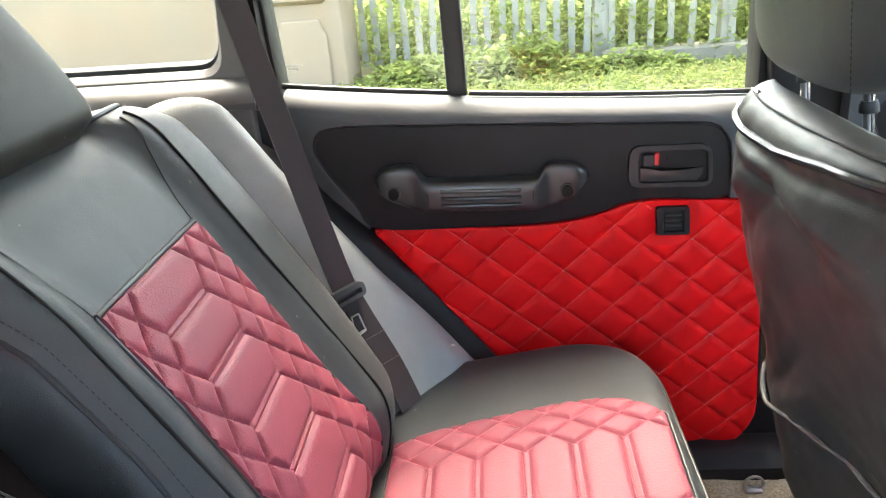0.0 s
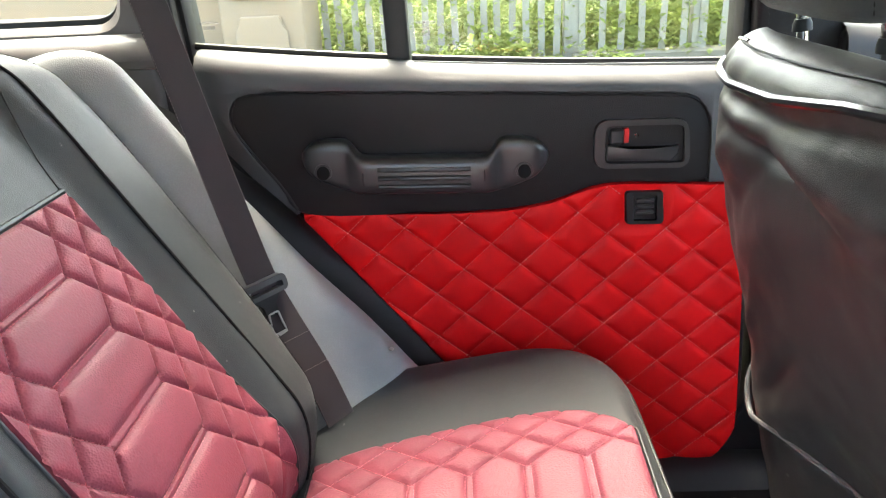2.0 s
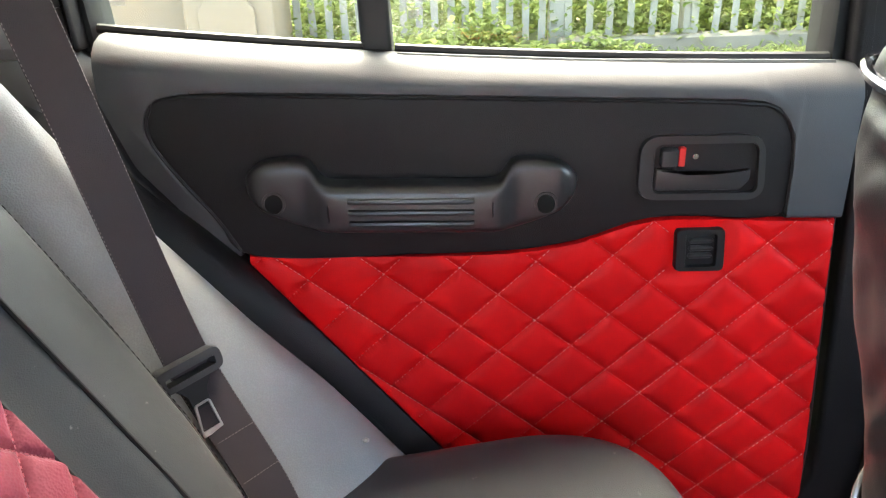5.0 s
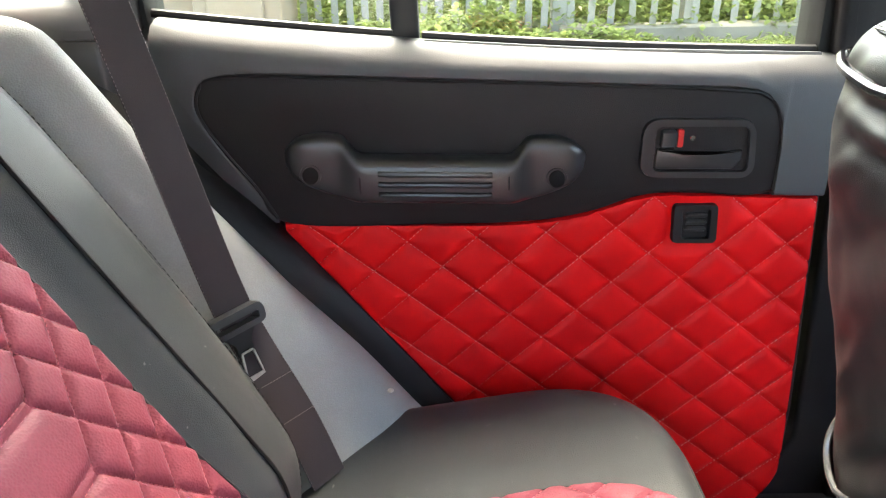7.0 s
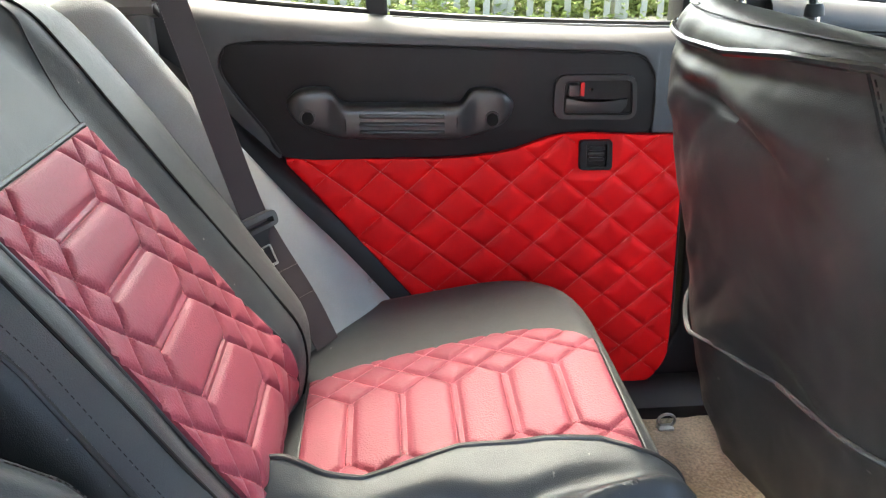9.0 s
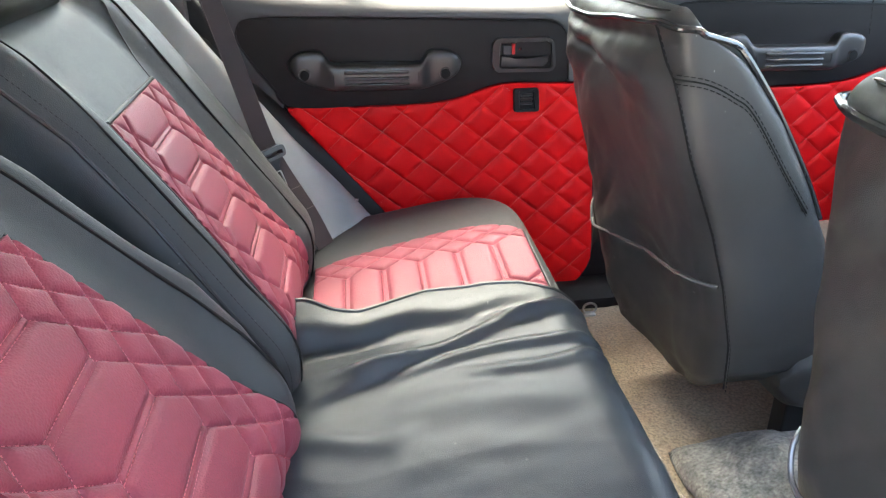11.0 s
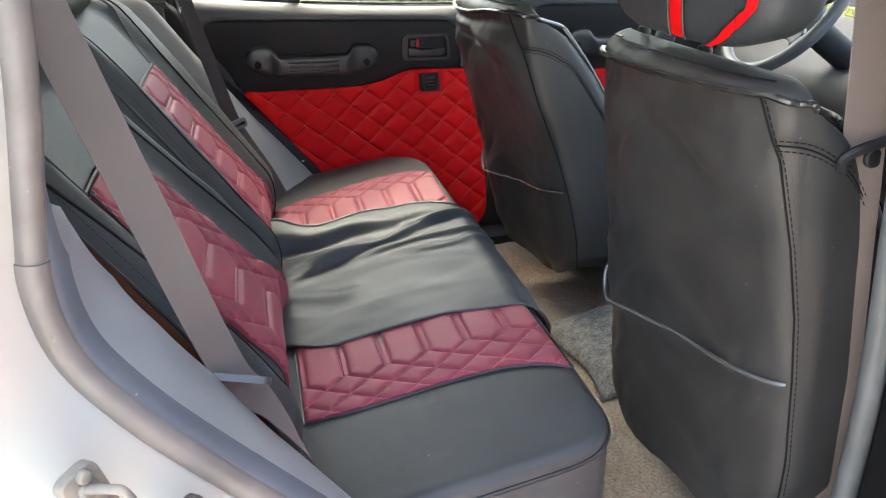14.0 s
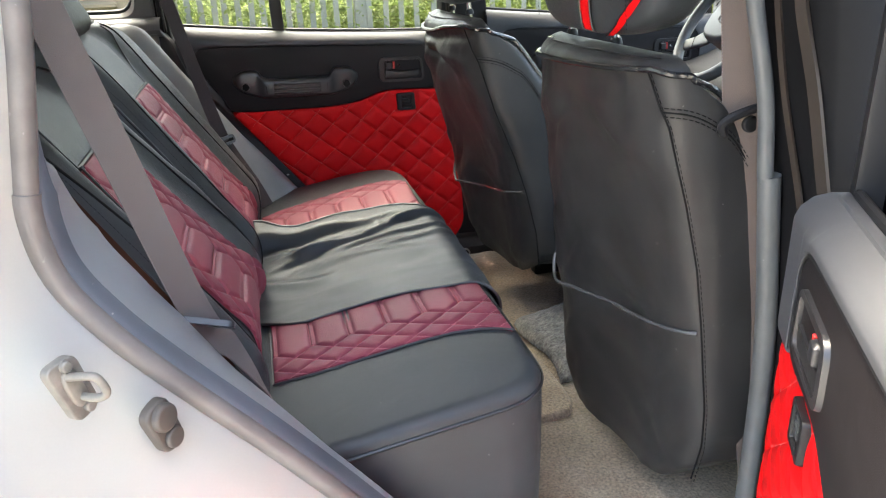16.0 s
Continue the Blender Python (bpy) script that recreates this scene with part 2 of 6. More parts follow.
def rounded(pts, r, seg=5):
    """A polygon's corners rounded; r: one radius or one a corner."""
    p = [np.array(q, float) for q in pts]
    n = len(p)
    rs = [r] * n if np.isscalar(r) else r
    out = []
    for i in range(n):
        a, b, c = p[i - 1], p[i], p[(i + 1) % n]
        u, v = a - b, c - b
        lu, lv = np.linalg.norm(u), np.linalg.norm(v)
        u, v = u / lu, v / lv
        d = min(rs[i], 0.49 * lu, 0.49 * lv)
        s, e = b + u * d, b + v * d
        for k in range(seg + 1):
            t = k / seg
            out.append((1 - t) ** 2 * s + 2 * t * (1 - t) * b + t * t * e)
    return np.array(out)


def slab(outline, axis, a, b, bevel=0.003, seg=3):
    """A plate with the outline (n, 2), from a to b along the axis ('x', 'y' or 'z'), its edge at b rounded by bevel."""
    o = np.array(outline, float)
    c = o.mean(0)
    area = 0.5 * np.sum(o[:, 0] * np.roll(o[:, 1], -1) - np.roll(o[:, 0], -1) * o[:, 1])
    t = np.roll(o, -1, 0) - np.roll(o, 1, 0)
    t /= np.linalg.norm(t, axis=1)[:, None] + 1e-12
    inward = np.stack([-t[:, 1], t[:, 0]], 1) * (1 if area > 0 else -1)
    sgn = 1 if b > a else -1
    levels = [(0.0, a)]
    for k in range(seg + 1):
        q = k / seg * math.pi / 2
        levels.append((bevel * (1 - math.cos(q)), b - sgn * bevel * (1 - math.sin(q))))
    loops = []
    for inset, h in levels:
        q = o + inward * inset
        hh = np.full(len(q), h)
        order = {"x": (hh, q[:, 0], q[:, 1]), "y": (q[:, 0], hh, q[:, 1]), "z": (q[:, 0], q[:, 1], hh)}[axis]
        loops.append(np.stack(order, 1))
    return loft(np.array(loops))


def box(x0, x1, y0, y1, z0, z1, bevel=0.004):
    """A block with rounded edges."""
    r = min(bevel, 0.45 * abs(x1 - x0), 0.45 * abs(y1 - y0), 0.45 * abs(z1 - z0))
    lev = [(r, z0), (0, z0 + r), (0, z1 - r), (r, z1)]
    loops = []
    for inset, z in lev:
        p = rounded([(x0 + inset, y0 + inset), (x1 - inset, y0 + inset), (x1 - inset, y1 - inset), (x0 + inset, y1 - inset)], r, 3)
        loops.append(np.column_stack([p, np.full(len(p), z)]))
    return loft(np.array(loops))


def supercurve(a, b, p, n=48):
    """A rounded rectangle of half sizes a, b as a superellipse of power p."""
    t = np.arange(n) * 2 * math.pi / n
    c, s = np.cos(t), np.sin(t)
    return np.stack([a * np.sign(c) * np.abs(c) ** (2 / p), b * np.sign(s) * np.abs(s) ** (2 / p)], 1)


def ring(outer, inner, axis, a, b, bevel=0.003):
    """A frame between two outlines of equal length, from a to b along the axis."""
    o, i = np.array(outer), np.array(inner)
    sgn = 1 if b > a else -1
    d = (i - o)
    loops = []
    for q, h in ((o, a), (o, b - sgn * bevel), (o + d * 0.12, b), (i - d * 0.12, b), (i, b - sgn * bevel), (i, a)):
        hh = np.full(len(q), h)
        loops.append(np.stack({"x": (hh, q[:, 0], q[:, 1]), "y": (q[:, 0], hh, q[:, 1]), "z": (q[:, 0], q[:, 1], hh)}[axis], 1))
    P = np.array(loops)
    return grid(P, True, True)


def nz(p, scale=1.0, seed=0.0):
    return noise.noise(Vector((p[0] * scale + seed, p[1] * scale - seed, p[2] * scale + 2 * seed)))


def dashes(points, normals, along, length=0.0034, width=0.0008, height=0.0007):
    """Sewing stitches: a small flat block at each point."""
    V, F = [], []
    for p, n, t in zip(points, normals, along):
        p, n, t = np.array(p), np.array(n), np.array(t)
        t = t / (np.linalg.norm(t) + 1e-12)
        n = n - t * (n @ t)
        n = n / (np.linalg.norm(n) + 1e-12)
        s = np.cross(t, n)
        k = len(V)
        for a, b, c in ((-1, -1, 0), (1, -1, 0), (1, 1, 0), (-1, 1, 0), (-.7, 0, 1), (.7, 0, 1)):
            V.append(p + t * a * length / 2 + s * b * width / 2 + n * (c * height))
        F += [(k, k + 1, k + 5, k + 4), (k + 2, k + 3, k + 4, k + 5), (k + 1, k + 2, k + 5), (k + 3, k, k + 4)]
    return V, F


def stitch(line, normal, pitch=0.006, length=0.004, lift=0.0006, width=0.0009):
    """Stitches along a line."""
    L = np.array(line, float)
    d = np.r_[0, np.cumsum(np.linalg.norm(np.diff(L, axis=0), axis=1))]
    s = np.arange(pitch / 2, d[-1], pitch)
    P = np.stack([np.interp(s, d, L[:, k]) for k in range(3)], 1)
    Q = np.stack([np.interp(s + 0.001, d, L[:, k]) for k in range(3)], 1)
    N = np.broadcast_to(np.array(normal, float), P.shape)
    return dashes(P + N * lift, N, Q - P, length, width)


# ---------------------------------------------------------------- quilting
def hex_quilt(v, s, p=0.068, vin=0.054, q=0.050):
    """Distance to the seam of a centre row of hexagons with diamonds at both sides. v across from the middle, s along."""
    a = np.abs(v)
    fr = s / p - np.floor(s / p)
    tri = 1 - np.abs(2 * fr - 1)
    edge = vin + q / 2 * tri
    g = math.hypot(1 / p, 1 / q)
    l1 = s / p + (a - vin) / q
    l2 = s / p - (a - vin) / q
    dia = np.minimum(np.abs(l1 - np.round(l1)), np.abs(l2 - np.round(l2))) / g
    ds = np.abs(s / p - np.round(s / p)) * p
    cos = (1 / q) / g
    inner = np.minimum((edge - a) * cos * 1.6, np.where(ds < 0.0040, 0.0040 - np.abs(ds), ds - 0.0040))
    chan = ds < 0.0040
    inner = np.where(chan, np.minimum(0.0022, inner), inner)
    return np.where(a < edge, np.maximum(inner, 0), dia)


def hex_lines(v0, v1, s0, s1, p=0.068, vin=0.054, q=0.050):
    """The seams of hex_quilt inside a rectangle, as points and directions."""
    pts = []
    step = 0.0052
    for side in (-1, 1):
        for slope in (-1, 1):
            for k in range(int(s0 / p) - 4, int(s1 / p) + 5):
                # a line s / p + slope * (a - vin) / q = k
                n = int(0.4 / step)
                for i in range(n):
                    a = vin + i * step * q / math.hypot(p, q)
                    s = p * (k - slope * (a - vin) / q)
                    fr = s / p - math.floor(s / p)
                    edge = vin + q / 2 * (1 - abs(2 * fr - 1))
                    if a >= edge - 1e-4 and v0 < side * a < v1 and s0 < s < s1:
                        pts.append((side * a, s, side * q, -slope * p))
    for k in range(int(s0 / p) - 1, int(s1 / p) + 2):
        for e in (-0.0040, 0.0040):
            s = k * p + e
            if s0 < s < s1:
                for i in range(int(2 * vin / step)):
                    a = -vin + i * step
                    if v0 < a < v1:
                        pts.append((a, s, 1, 0))
    return pts


def puff(d, h, r):
    return h * (1 - np.exp(-np.maximum(d, 0) / r))


def normals_of(P):
    du, dv = np.gradient(P, axis=0), np.gradient(P, axis=1)
    n = np.cross(du, dv)
    return n / (np.linalg.norm(n, axis=2)[:, :, None] + 1e-12)


def quilt_panel(name, base, up, u0, u1, v0, v1, dist, seams, parent, mat, thread, label, res=0.0024, h=0.0070, r=0.0040, lift=0.002, nv=None):
    """A sewn panel. base(u, v) gives points, up their outward direction; dist the distance to the nearest seam."""
    nu, nv = int((u1 - u0) / res) + 2, nv or int((v1 - v0) / res) + 2
    U, V = np.meshgrid(np.linspace(u0, u1, nu), np.linspace(v0, v1, nv), indexing="ij")
    B = base(U, V)
    N = up(U, V)
    edge = np.minimum(np.minimum(U - u0, u1 - U), np.minimum(V - v0, v1 - V))
    H = lift + puff(np.minimum(dist(U, V), edge + 0.001), h, r) - 0.02 * (edge < 1e-9)
    P = B + N * H[:, :, None]
    ob = put(name, grid(P), mat, parent, label)
    pts, nn, al = [], [], []
    for u, v, du, dv in seams:
        U1, V1 = np.array([[u]]), np.array([[v]])
        b, n = base(U1, V1)[0, 0], up(U1, V1)[0, 0]
        b2 = base(U1 + du * 0.01, V1 + dv * 0.01)[0, 0]
        pts.append(b + n * (lift + 0.0009))
        nn.append(n)
        al.append(b2 - b)
    tagged(put("stitching", dashes(pts, nn, al, 0.0036, 0.0012, 0.0010), thread, ob, smooth=False), kind="stuff")
    return ob


# ---------------------------------------------------------------- car doors
# local axes: x runs back from the hinge edge, y points into the cabin (before mirroring), z up in car heights
def red_top(x):
    """Upper edge of the red panel, by the distance ahead of the division bar."""
    return np.interp(x, [-0.1, 0.118, 0.18, 0.223, 0.26, 0.293, 0.32, 0.348, 0.372, 0.396, 0.577, 0.7], [0.920, 0.915, 0.915, 0.917, 0.921, 0.928, 0.938, 0.947, 0.951, 0.952, 0.945, 0.945])


def car_door(name, label, m, mirror, window_top=1.56, front=False):
    s = -1 if mirror else 1
    door = thing(name, label, "car door", group="car doors", m=m)

    def L(x, y, z):
        """From the far side's car axes to the door's own."""
        return np.array([0.60 - x, s * (1.42 - y), z])

    def place(md):
        v, f = md
        return [L(*p) for p in v], f

    def add(pname, md, mat, parent=None, plabel="", smooth=True):
        return put(pname, place(md), mat, parent or door, plabel, smooth)

    # outer skin and inner panel
    skin = [(0.60, 0.30), (0.615, 0.55), (0.585, 1.07), (-0.225, 1.11), (-0.16, 0.98), (0.10, 0.66), (0.27, 0.42), (0.30, 0.30)]
    if front:
        skin = [(0.60, 0.30), (0.615, 0.55), (0.585, 1.07), (-0.225, 1.09), (-0.22, 0.30)]
    add("outer_skin", slab(rounded(skin, 0.02), "y", 1.50, 1.58, 0.02), PAINT, plabel="white painted steel outer skin")
    body = [(0.577, 1.095), (0.583, 0.94), (0.605, 0.62), (0.605, 0.52), (0.57, 0.445), (0.30, 0.40), (0.10, 0.655), (-0.085, 0.915), (-0.165, 1.01), (-0.205, 1.10), (-0.212, 1.155), (0.07, 1.118)]
    if front:
        body = [(0.577, 1.095), (0.583, 0.94), (0.605, 0.62), (0.605, 0.52), (0.57, 0.445), (-0.215, 0.40), (-0.212, 1.155), (0.07, 1.118)]
    add("door_card", slab(rounded(body, 0.012), "y", 1.505, 1.432, 0.006), CARD, plabel="charcoal vinyl inner panel")
    # padded ledge under the window, curving from the wall to the sill
    xs = np.r_[np.linspace(-0.212, 0.44, 50), np.linspace(0.45, 0.512, 26), 0.514, 0.5158, 0.5165, np.linspace(0.52, 0.578, 8)]
    rows = []
    for x in xs:
        top = 1.1655 - 0.115 * (x + 0.21) + 0.06 * max(0, x + 0.21) ** 2
        low = np.interp(x, [-0.212, -0.19, -0.15, 0.45, 0.475, 0.492, 0.504, 0.512, 0.5158, 0.5165, 0.578], [1.106, 1.107, 1.109, 1.0815, 1.0785, 1.0715, 1.057, 1.041, 1.0, 0.949, 0.947])
        prof = [(1.478, top - 0.02), (1.476, top - 0.004), (1.466, top), (1.450, top - 0.001), (1.434, top - 0.006), (1.422, top - min(0.017, top - low - 0.020)),
                (1.417, top - min(0.03, top - low - 0.0135)), (1.416, low + 0.010), (np.interp(x, [-0.15, -0.10], [1.416, 1.4165]), low + 0.003), (np.interp(x, [-0.15, -0.10], [1.416, 1.420]), low), (1.45, low)]
        rows.append([(x, y, max(z, low)) for y, z in prof])
    add("armrest_ledge", grid(np.array(rows)), LEDGE, plabel="grey padded ledge under the window")
    # rear upright part of the padded surround
    hole = smoothline([(-0.118, 1.107), (-0.139, 1.1055), (-0.158, 1.100), (-0.169, 1.084), (-0.170, 1.062), (-0.147, 1.017), (-0.115, 0.971), (-0.092, 0.938)], 40)
    surround = [(-0.118, 1.117)] + [tuple(p) for p in hole] + [(-0.0905, 0.921), (-0.108, 0.915), (-0.203, 1.022), (-0.2125, 1.075), (-0.2125, 1.117)]
    sv_, sf_ = slab(np.array(surround), "y", 1.45, 1.4163, 0.0022)
    add("rear_surround", ([(p[0], p[1] + 0.11 * max(0, 1.02 - p[2]), p[2]) for p in sv_], sf_), LEDGE)
    # sunken charcoal insert with its bead
    ins = [(-0.137, 1.104), (0.033, 1.099), (0.287, 1.088), (0.45, 1.079), (0.492, 1.07), (0.512, 1.04), (0.514, 0.955), (0.40, 0.955), (0.35, 0.95), (0.293, 0.931), (0.223, 0.92), (0.118, 0.918), (-0.075, 0.922), (-0.113, 0.972), (-0.145, 1.018), (-0.168, 1.06), (-0.166, 1.088)]
    add("insert", slab(smoothline(ins, 120, True), "y", 1.45, 1.4195, 0.0035), CARD, plabel="smooth charcoal leatherette insert")
    bead = smoothline([(-0.09, 0.93), (-0.113, 0.972), (-0.145, 1.018), (-0.168, 1.06), (-0.164, 1.09), (-0.137, 1.104), (0.033, 1.099), (0.287, 1.088), (0.45, 1.079), (0.492, 1.07), (0.512, 1.04), (0.516, 1.0), (0.516, 0.955)], 120)
    add("bead", tube([(x, 1.4195, z) for x, z in bead], 0.0022, 6), BLACKPLASTIC)

    # red quilted lower panel
    def base(U, V):
        x = U
        low = np.maximum(0.432, 0.918 - (6.0 if front else 1.27) * (x + 0.089))
        low = np.where(x > 0.52, 0.432 + 0.11 * (1 - np.sqrt(np.maximum(0, 1 - ((x - 0.52) / 0.082) ** 2))), low)
        top = red_top(x)
        z = low + (top - low) * V
        xx = x - 0.024 * np.clip((x - 0.45) / 0.15, 0, 1) * np.clip((z - 0.55) / 0.4, 0, 1)
        return np.stack([xx, 1.428 + 0 * x, z], -1)

    def lattice(x, z):
        zz = z - 0.821 - 0.055 * (x - 0.155)
        a, b = (x - 0.155) / 0.0875, zz / 0.0765
        l1, l2 = a + b, a - b
        g = math.hypot(1 / 0.0875, 1 / 0.0765)
        return np.minimum(np.abs(l1 - np.round(l1)), np.abs(l2 - np.round(l2))) / g

    nu, nv = 230, 170
    U, V = np.meshgrid(np.linspace(-0.086, 0.6015, nu), np.linspace(0, 1, nv), indexing="ij")
    B = base(U, V)
    span = base(U, V * 0 + 1)[:, :, 2] - base(U, V * 0)[:, :, 2]
    edge = np.minimum(np.minimum(U + 0.086, 0.6015 - U), np.minimum(V, 1 - V) * span)
    sw = np.maximum(np.abs(B[:, :, 0] - 0.4255) - 0.031, np.abs(B[:, :, 2] - 0.912) - 0.031)
    H = 0.002 + puff(np.minimum(lattice(B[:, :, 0], B[:, :, 2]), edge + 0.0008), 0.0056, 0.0062)
    H *= np.clip(0.35 + sw / 0.02, 0.35, 1)
    B[:, :, 1] -= H - 0.012 * (edge < 1e-9)
    red = add("red_panel", grid(B), RED, plabel="bright red diamond-quilted leatherette panel with pale stitching")
    pts, nn, al = [], [], []
    for sl in (-1, 1):
        for k in range(-30, 31):
            for i in range(240):
                x = -0.08 + i * 0.0046
                b = sl * (k - (x - 0.155) / 0.0875)
                z = 0.821 + 0.055 * (x - 0.155) + b * 0.0765
                if x > 0.597:
                    break
                lo = max(0.44, 0.918 - (6.0 if front else 1.27) * (x + 0.089))
                if x > 0.52:
                    lo = 0.445 + 0.11 * (1 - math.sqrt(max(0, 1 - ((x - 0.52) / 0.082) ** 2)))
                if lo + 0.004 < z < red_top(x) - 0.004 and not (abs(x - 0.4255) < 0.034 and abs(z - 0.912) < 0.034) and x < 0.598 - 0.024 * np.clip((z - 0.55) / 0.4, 0, 1):
                    pts.append(L(x, 1.4255, z))
                    nn.append((0, s, 0))
                    al.append((-1, 0, -sl * 0.0765 / 0.0875 + 0.055))
    tagged(put("stitching", dashes(pts, nn, al, 0.0036, 0.0011, 0.0009), PALETHREAD, red, smooth=False), kind="stuff")

    # grab handle: two feet and a ribbed bar
    if not mirror:
        n = 70
        gx = np.linspace(-0.075, 0.285, n)
        loops = []
        for x in gx:
            w = (x - 0.105) / 0.18
            a = abs(w)
            end = math.sqrt(max(0.0, 1 - max(0, (a - 0.86) / 0.14) ** 2))
            foot = 1 / (1 + math.exp((0.56 - a) / 0.022))
            slope = -0.026 * (x - 0.105)
            top = 1.0105 + 0.025 * foot - 0.014 * max(0, (a - 0.72) / 0.28) ** 2 + slope
            bot = 0.957 + 0.034 * max(0, (a - 0.5) / 0.5) ** 1.7 + slope
            c, hh = (top + bot) / 2, (top - bot) / 2 * max(0.25, end)
            depth = 0.034 + 0.010 * (1 - foot)
            d = depth * max(0.12, end)
            q = supercurve(1, 1, 4.2, 36)
            loops.append([(x, 1.426 - d * (0.5 + 0.5 * t[0]), c + hh * t[1]) for t in q])
        grip = add("grab_handle", loft(np.array(loops)), PLASTIC, plabel="dark grey moulded plastic grab handle with ribs")
        for i in range(3):
            z = 0.996 - i * 0.0125
            add("rib", tube([(0.040, 1.3825, z + 0.0017), (0.044, 1.381, z + 0.0016), (0.105, 1.381, z), (0.166, 1.381, z - 0.0016), (0.170, 1.3825, z - 0.0017)], 0.0036, 8), PLASTIC, grip)
        for x, z in ((-0.040, 0.995), (0.247, 0.986)):
            o = supercurve(0.0125, 0.0125, 2, 24) + (x, z)
            i_ = supercurve(0.0095, 0.0105, 2, 24) + (x, z - 0.001)
            add("screw_recess", ring(o, i_, "y", 1.40, 1.3905, 0.001), PLASTIC, grip)
            add("screw_hole", slab(i_, "y", 1.40, 1.3900, 0.0005), BLACKTHREAD, grip)
        for x in (0.018, 0.190):
            add("joint_line", tube([(x, 1.389, 1.008 - 0.026 * (x - 0.105)), (x, 1.380, 0.985), (x, 1.387, 0.962)], 0.001, 5), BLACKPLASTIC, grip)

    # inside door release
    o = rounded([(0.348, 1.049), (0.482, 1.047), (0.489, 0.972), (0.347, 0.976)], 0.023, 7)
    i_ = rounded([(0.367, 1.0375), (0.474, 1.036), (0.478, 0.9825), (0.3665, 0.9850)], 0.008, 7)
    bez = add("release_bezel", ring(o, i_, "y", 1.43, 1.4145, 0.0065), PLASTIC, plabel="dark grey rounded bezel of the inside door release")
    add("recess", slab(i_, "y", 1.43, 1.4225, 0.0005), BLACKPLASTIC, bez)
    lever = rounded([(0.3675, 1.0118), (0.386, 1.0100), (0.401, 1.0055), (0.434, 1.0055), (0.470, 1.0085), (0.4695, 0.9955), (0.460, 0.9848), (0.3675, 0.9868)], 0.0025, 4)
    add("lever", slab(lever, "y", 1.424, 1.4155, 0.002), PLASTIC, bez)
    add("lock_slider", box(0.371, 0.3895, 1.410, 1.424, 1.0125, 1.035, 0.003), PLASTIC, bez)
    add("lock_marker", box(0.3905, 0.3975, 1.4135, 1.424, 1.0135, 1.035, 0.001), LATCHRED, bez, "red lock marker")
    o = supercurve(0.0042, 0.0042, 2, 12) + (0.410, 1.023)
    add("screw", slab(o, "y", 1.424, 1.4195, 0.001), CHROME, bez)

    # window switch
    o = rounded([(0.397, 0.939), (0.453, 0.938), (0.4565, 0.886), (0.3995, 0.887)], 0.007, 5)
    i_ = rounded([(0.410, 0.933), (0.443, 0.932), (0.4445, 0.893), (0.412, 0.893)], 0.003, 5)
    swt = add("window_switch", ring(o, i_, "y", 1.44, 1.4185, 0.003), BLACKPLASTIC, plabel="square black plastic power window switch")
    add("switch_well", slab(i_, "y", 1.44, 1.4245, 0.0005), BLACKPLASTIC, swt)
    for z in (0.905, 0.914, 0.9235):
        add("switch_rib", box(0.414, 0.441, 1.4195, 1.426, z - 0.0032, z + 0.0032, 0.002), PLASTIC, swt)

    # window: frame, division bar, seals and two panes
    fo = [(-0.245, 1.095), (0.585, 1.045), (0.578, 1.30), (0.555, window_top + 0.03), (-0.16, window_top + 0.03), (-0.262, 1.40)]
    fi = [(-0.222, 1.125), (0.561, 1.072), (0.556, 1.30), (0.535, window_top), (-0.145, window_top), (-0.237, 1.40)]
    wf = add("window_frame", ring(rounded(fo, 0.03, 6), rounded(fi, 0.012, 6), "y", 1.525, 1.468, 0.006), BLACKPLASTIC, plabel="black window frame")
    bar = [(0.056, 1.125), (0.089, 1.122), (0.078, window_top), (0.045, window_top)]
    add("division_bar", slab(np.array(bar), "y", 1.51, 1.470, 0.004), BLACKPLASTIC, wf)
    add("sill_seal", tube([(x_, 1.474, 1.1655 - 0.115 * (x_ + 0.21) + 0.06 * max(0, x_ + 0.21) ** 2 + 0.002) for x_ in np.linspace(-0.222, 0.058, 12)], 0.0055, 8), BLACKPLASTIC, wf)
    add("sill_seal", tube([(x_, 1.472, 1.1655 - 0.115 * (x_ + 0.21) + 0.06 * max(0, x_ + 0.21) ** 2 + 0.002) for x_ in np.linspace(0.092, 0.56, 16)], 0.0058, 8), BLACKPLASTIC, wf)
    add("sill_strip", tube([(0.095, 1.455, 1.1335), (0.30, 1.455, 1.1205), (0.56, 1.455, 1.1115)], 0.0035, 6), LEDGE, wf)
    for a, b, nm in ((-0.245, 0.060, "quarter_pane"), (0.084, 0.565, "drop_pane")):
        q = [(a, 1.08), (b, 1.08), (b - 0.01, window_top + 0.01), (a, window_top + 0.01)]
        p = add(nm, slab(np.array(q), "y", 1.4995, 1.4955, 0.0005), GLASS if not mirror else DOORGLASS, plabel="clear side window glass", smooth=False)
        p.visible_shadow = False
        if not front and not mirror:
            for bx0, bx1, bz0, bz1 in (((0.099, 0.128, 1.183, 1.187), (0.104, 0.122, 1.177, 1.179), (0.107, 0.119, 1.166, 1.175)) if a > 0 else ((-0.218, -0.190, 1.197, 1.200), (-0.214, -0.196, 1.189, 1.195))):
                add("etched_mark", box(bx0, bx1, 1.4945, 1.4952, bz0, bz1, 0.0002), ETCH, p, smooth=False)
    return door


far_door = car_door("rear_car_door", "closed rear car door with red diamond-quilted panel and charcoal vinyl trim", pose(0.60, 1.42, 0, 0, 0, 180), False)
near_door = car_door("rear_car_door", "open rear car door with red quilted panel, seen edge-on", pose(0.552, -0.15, -0.03, 0, 0, 180 + 60), True)


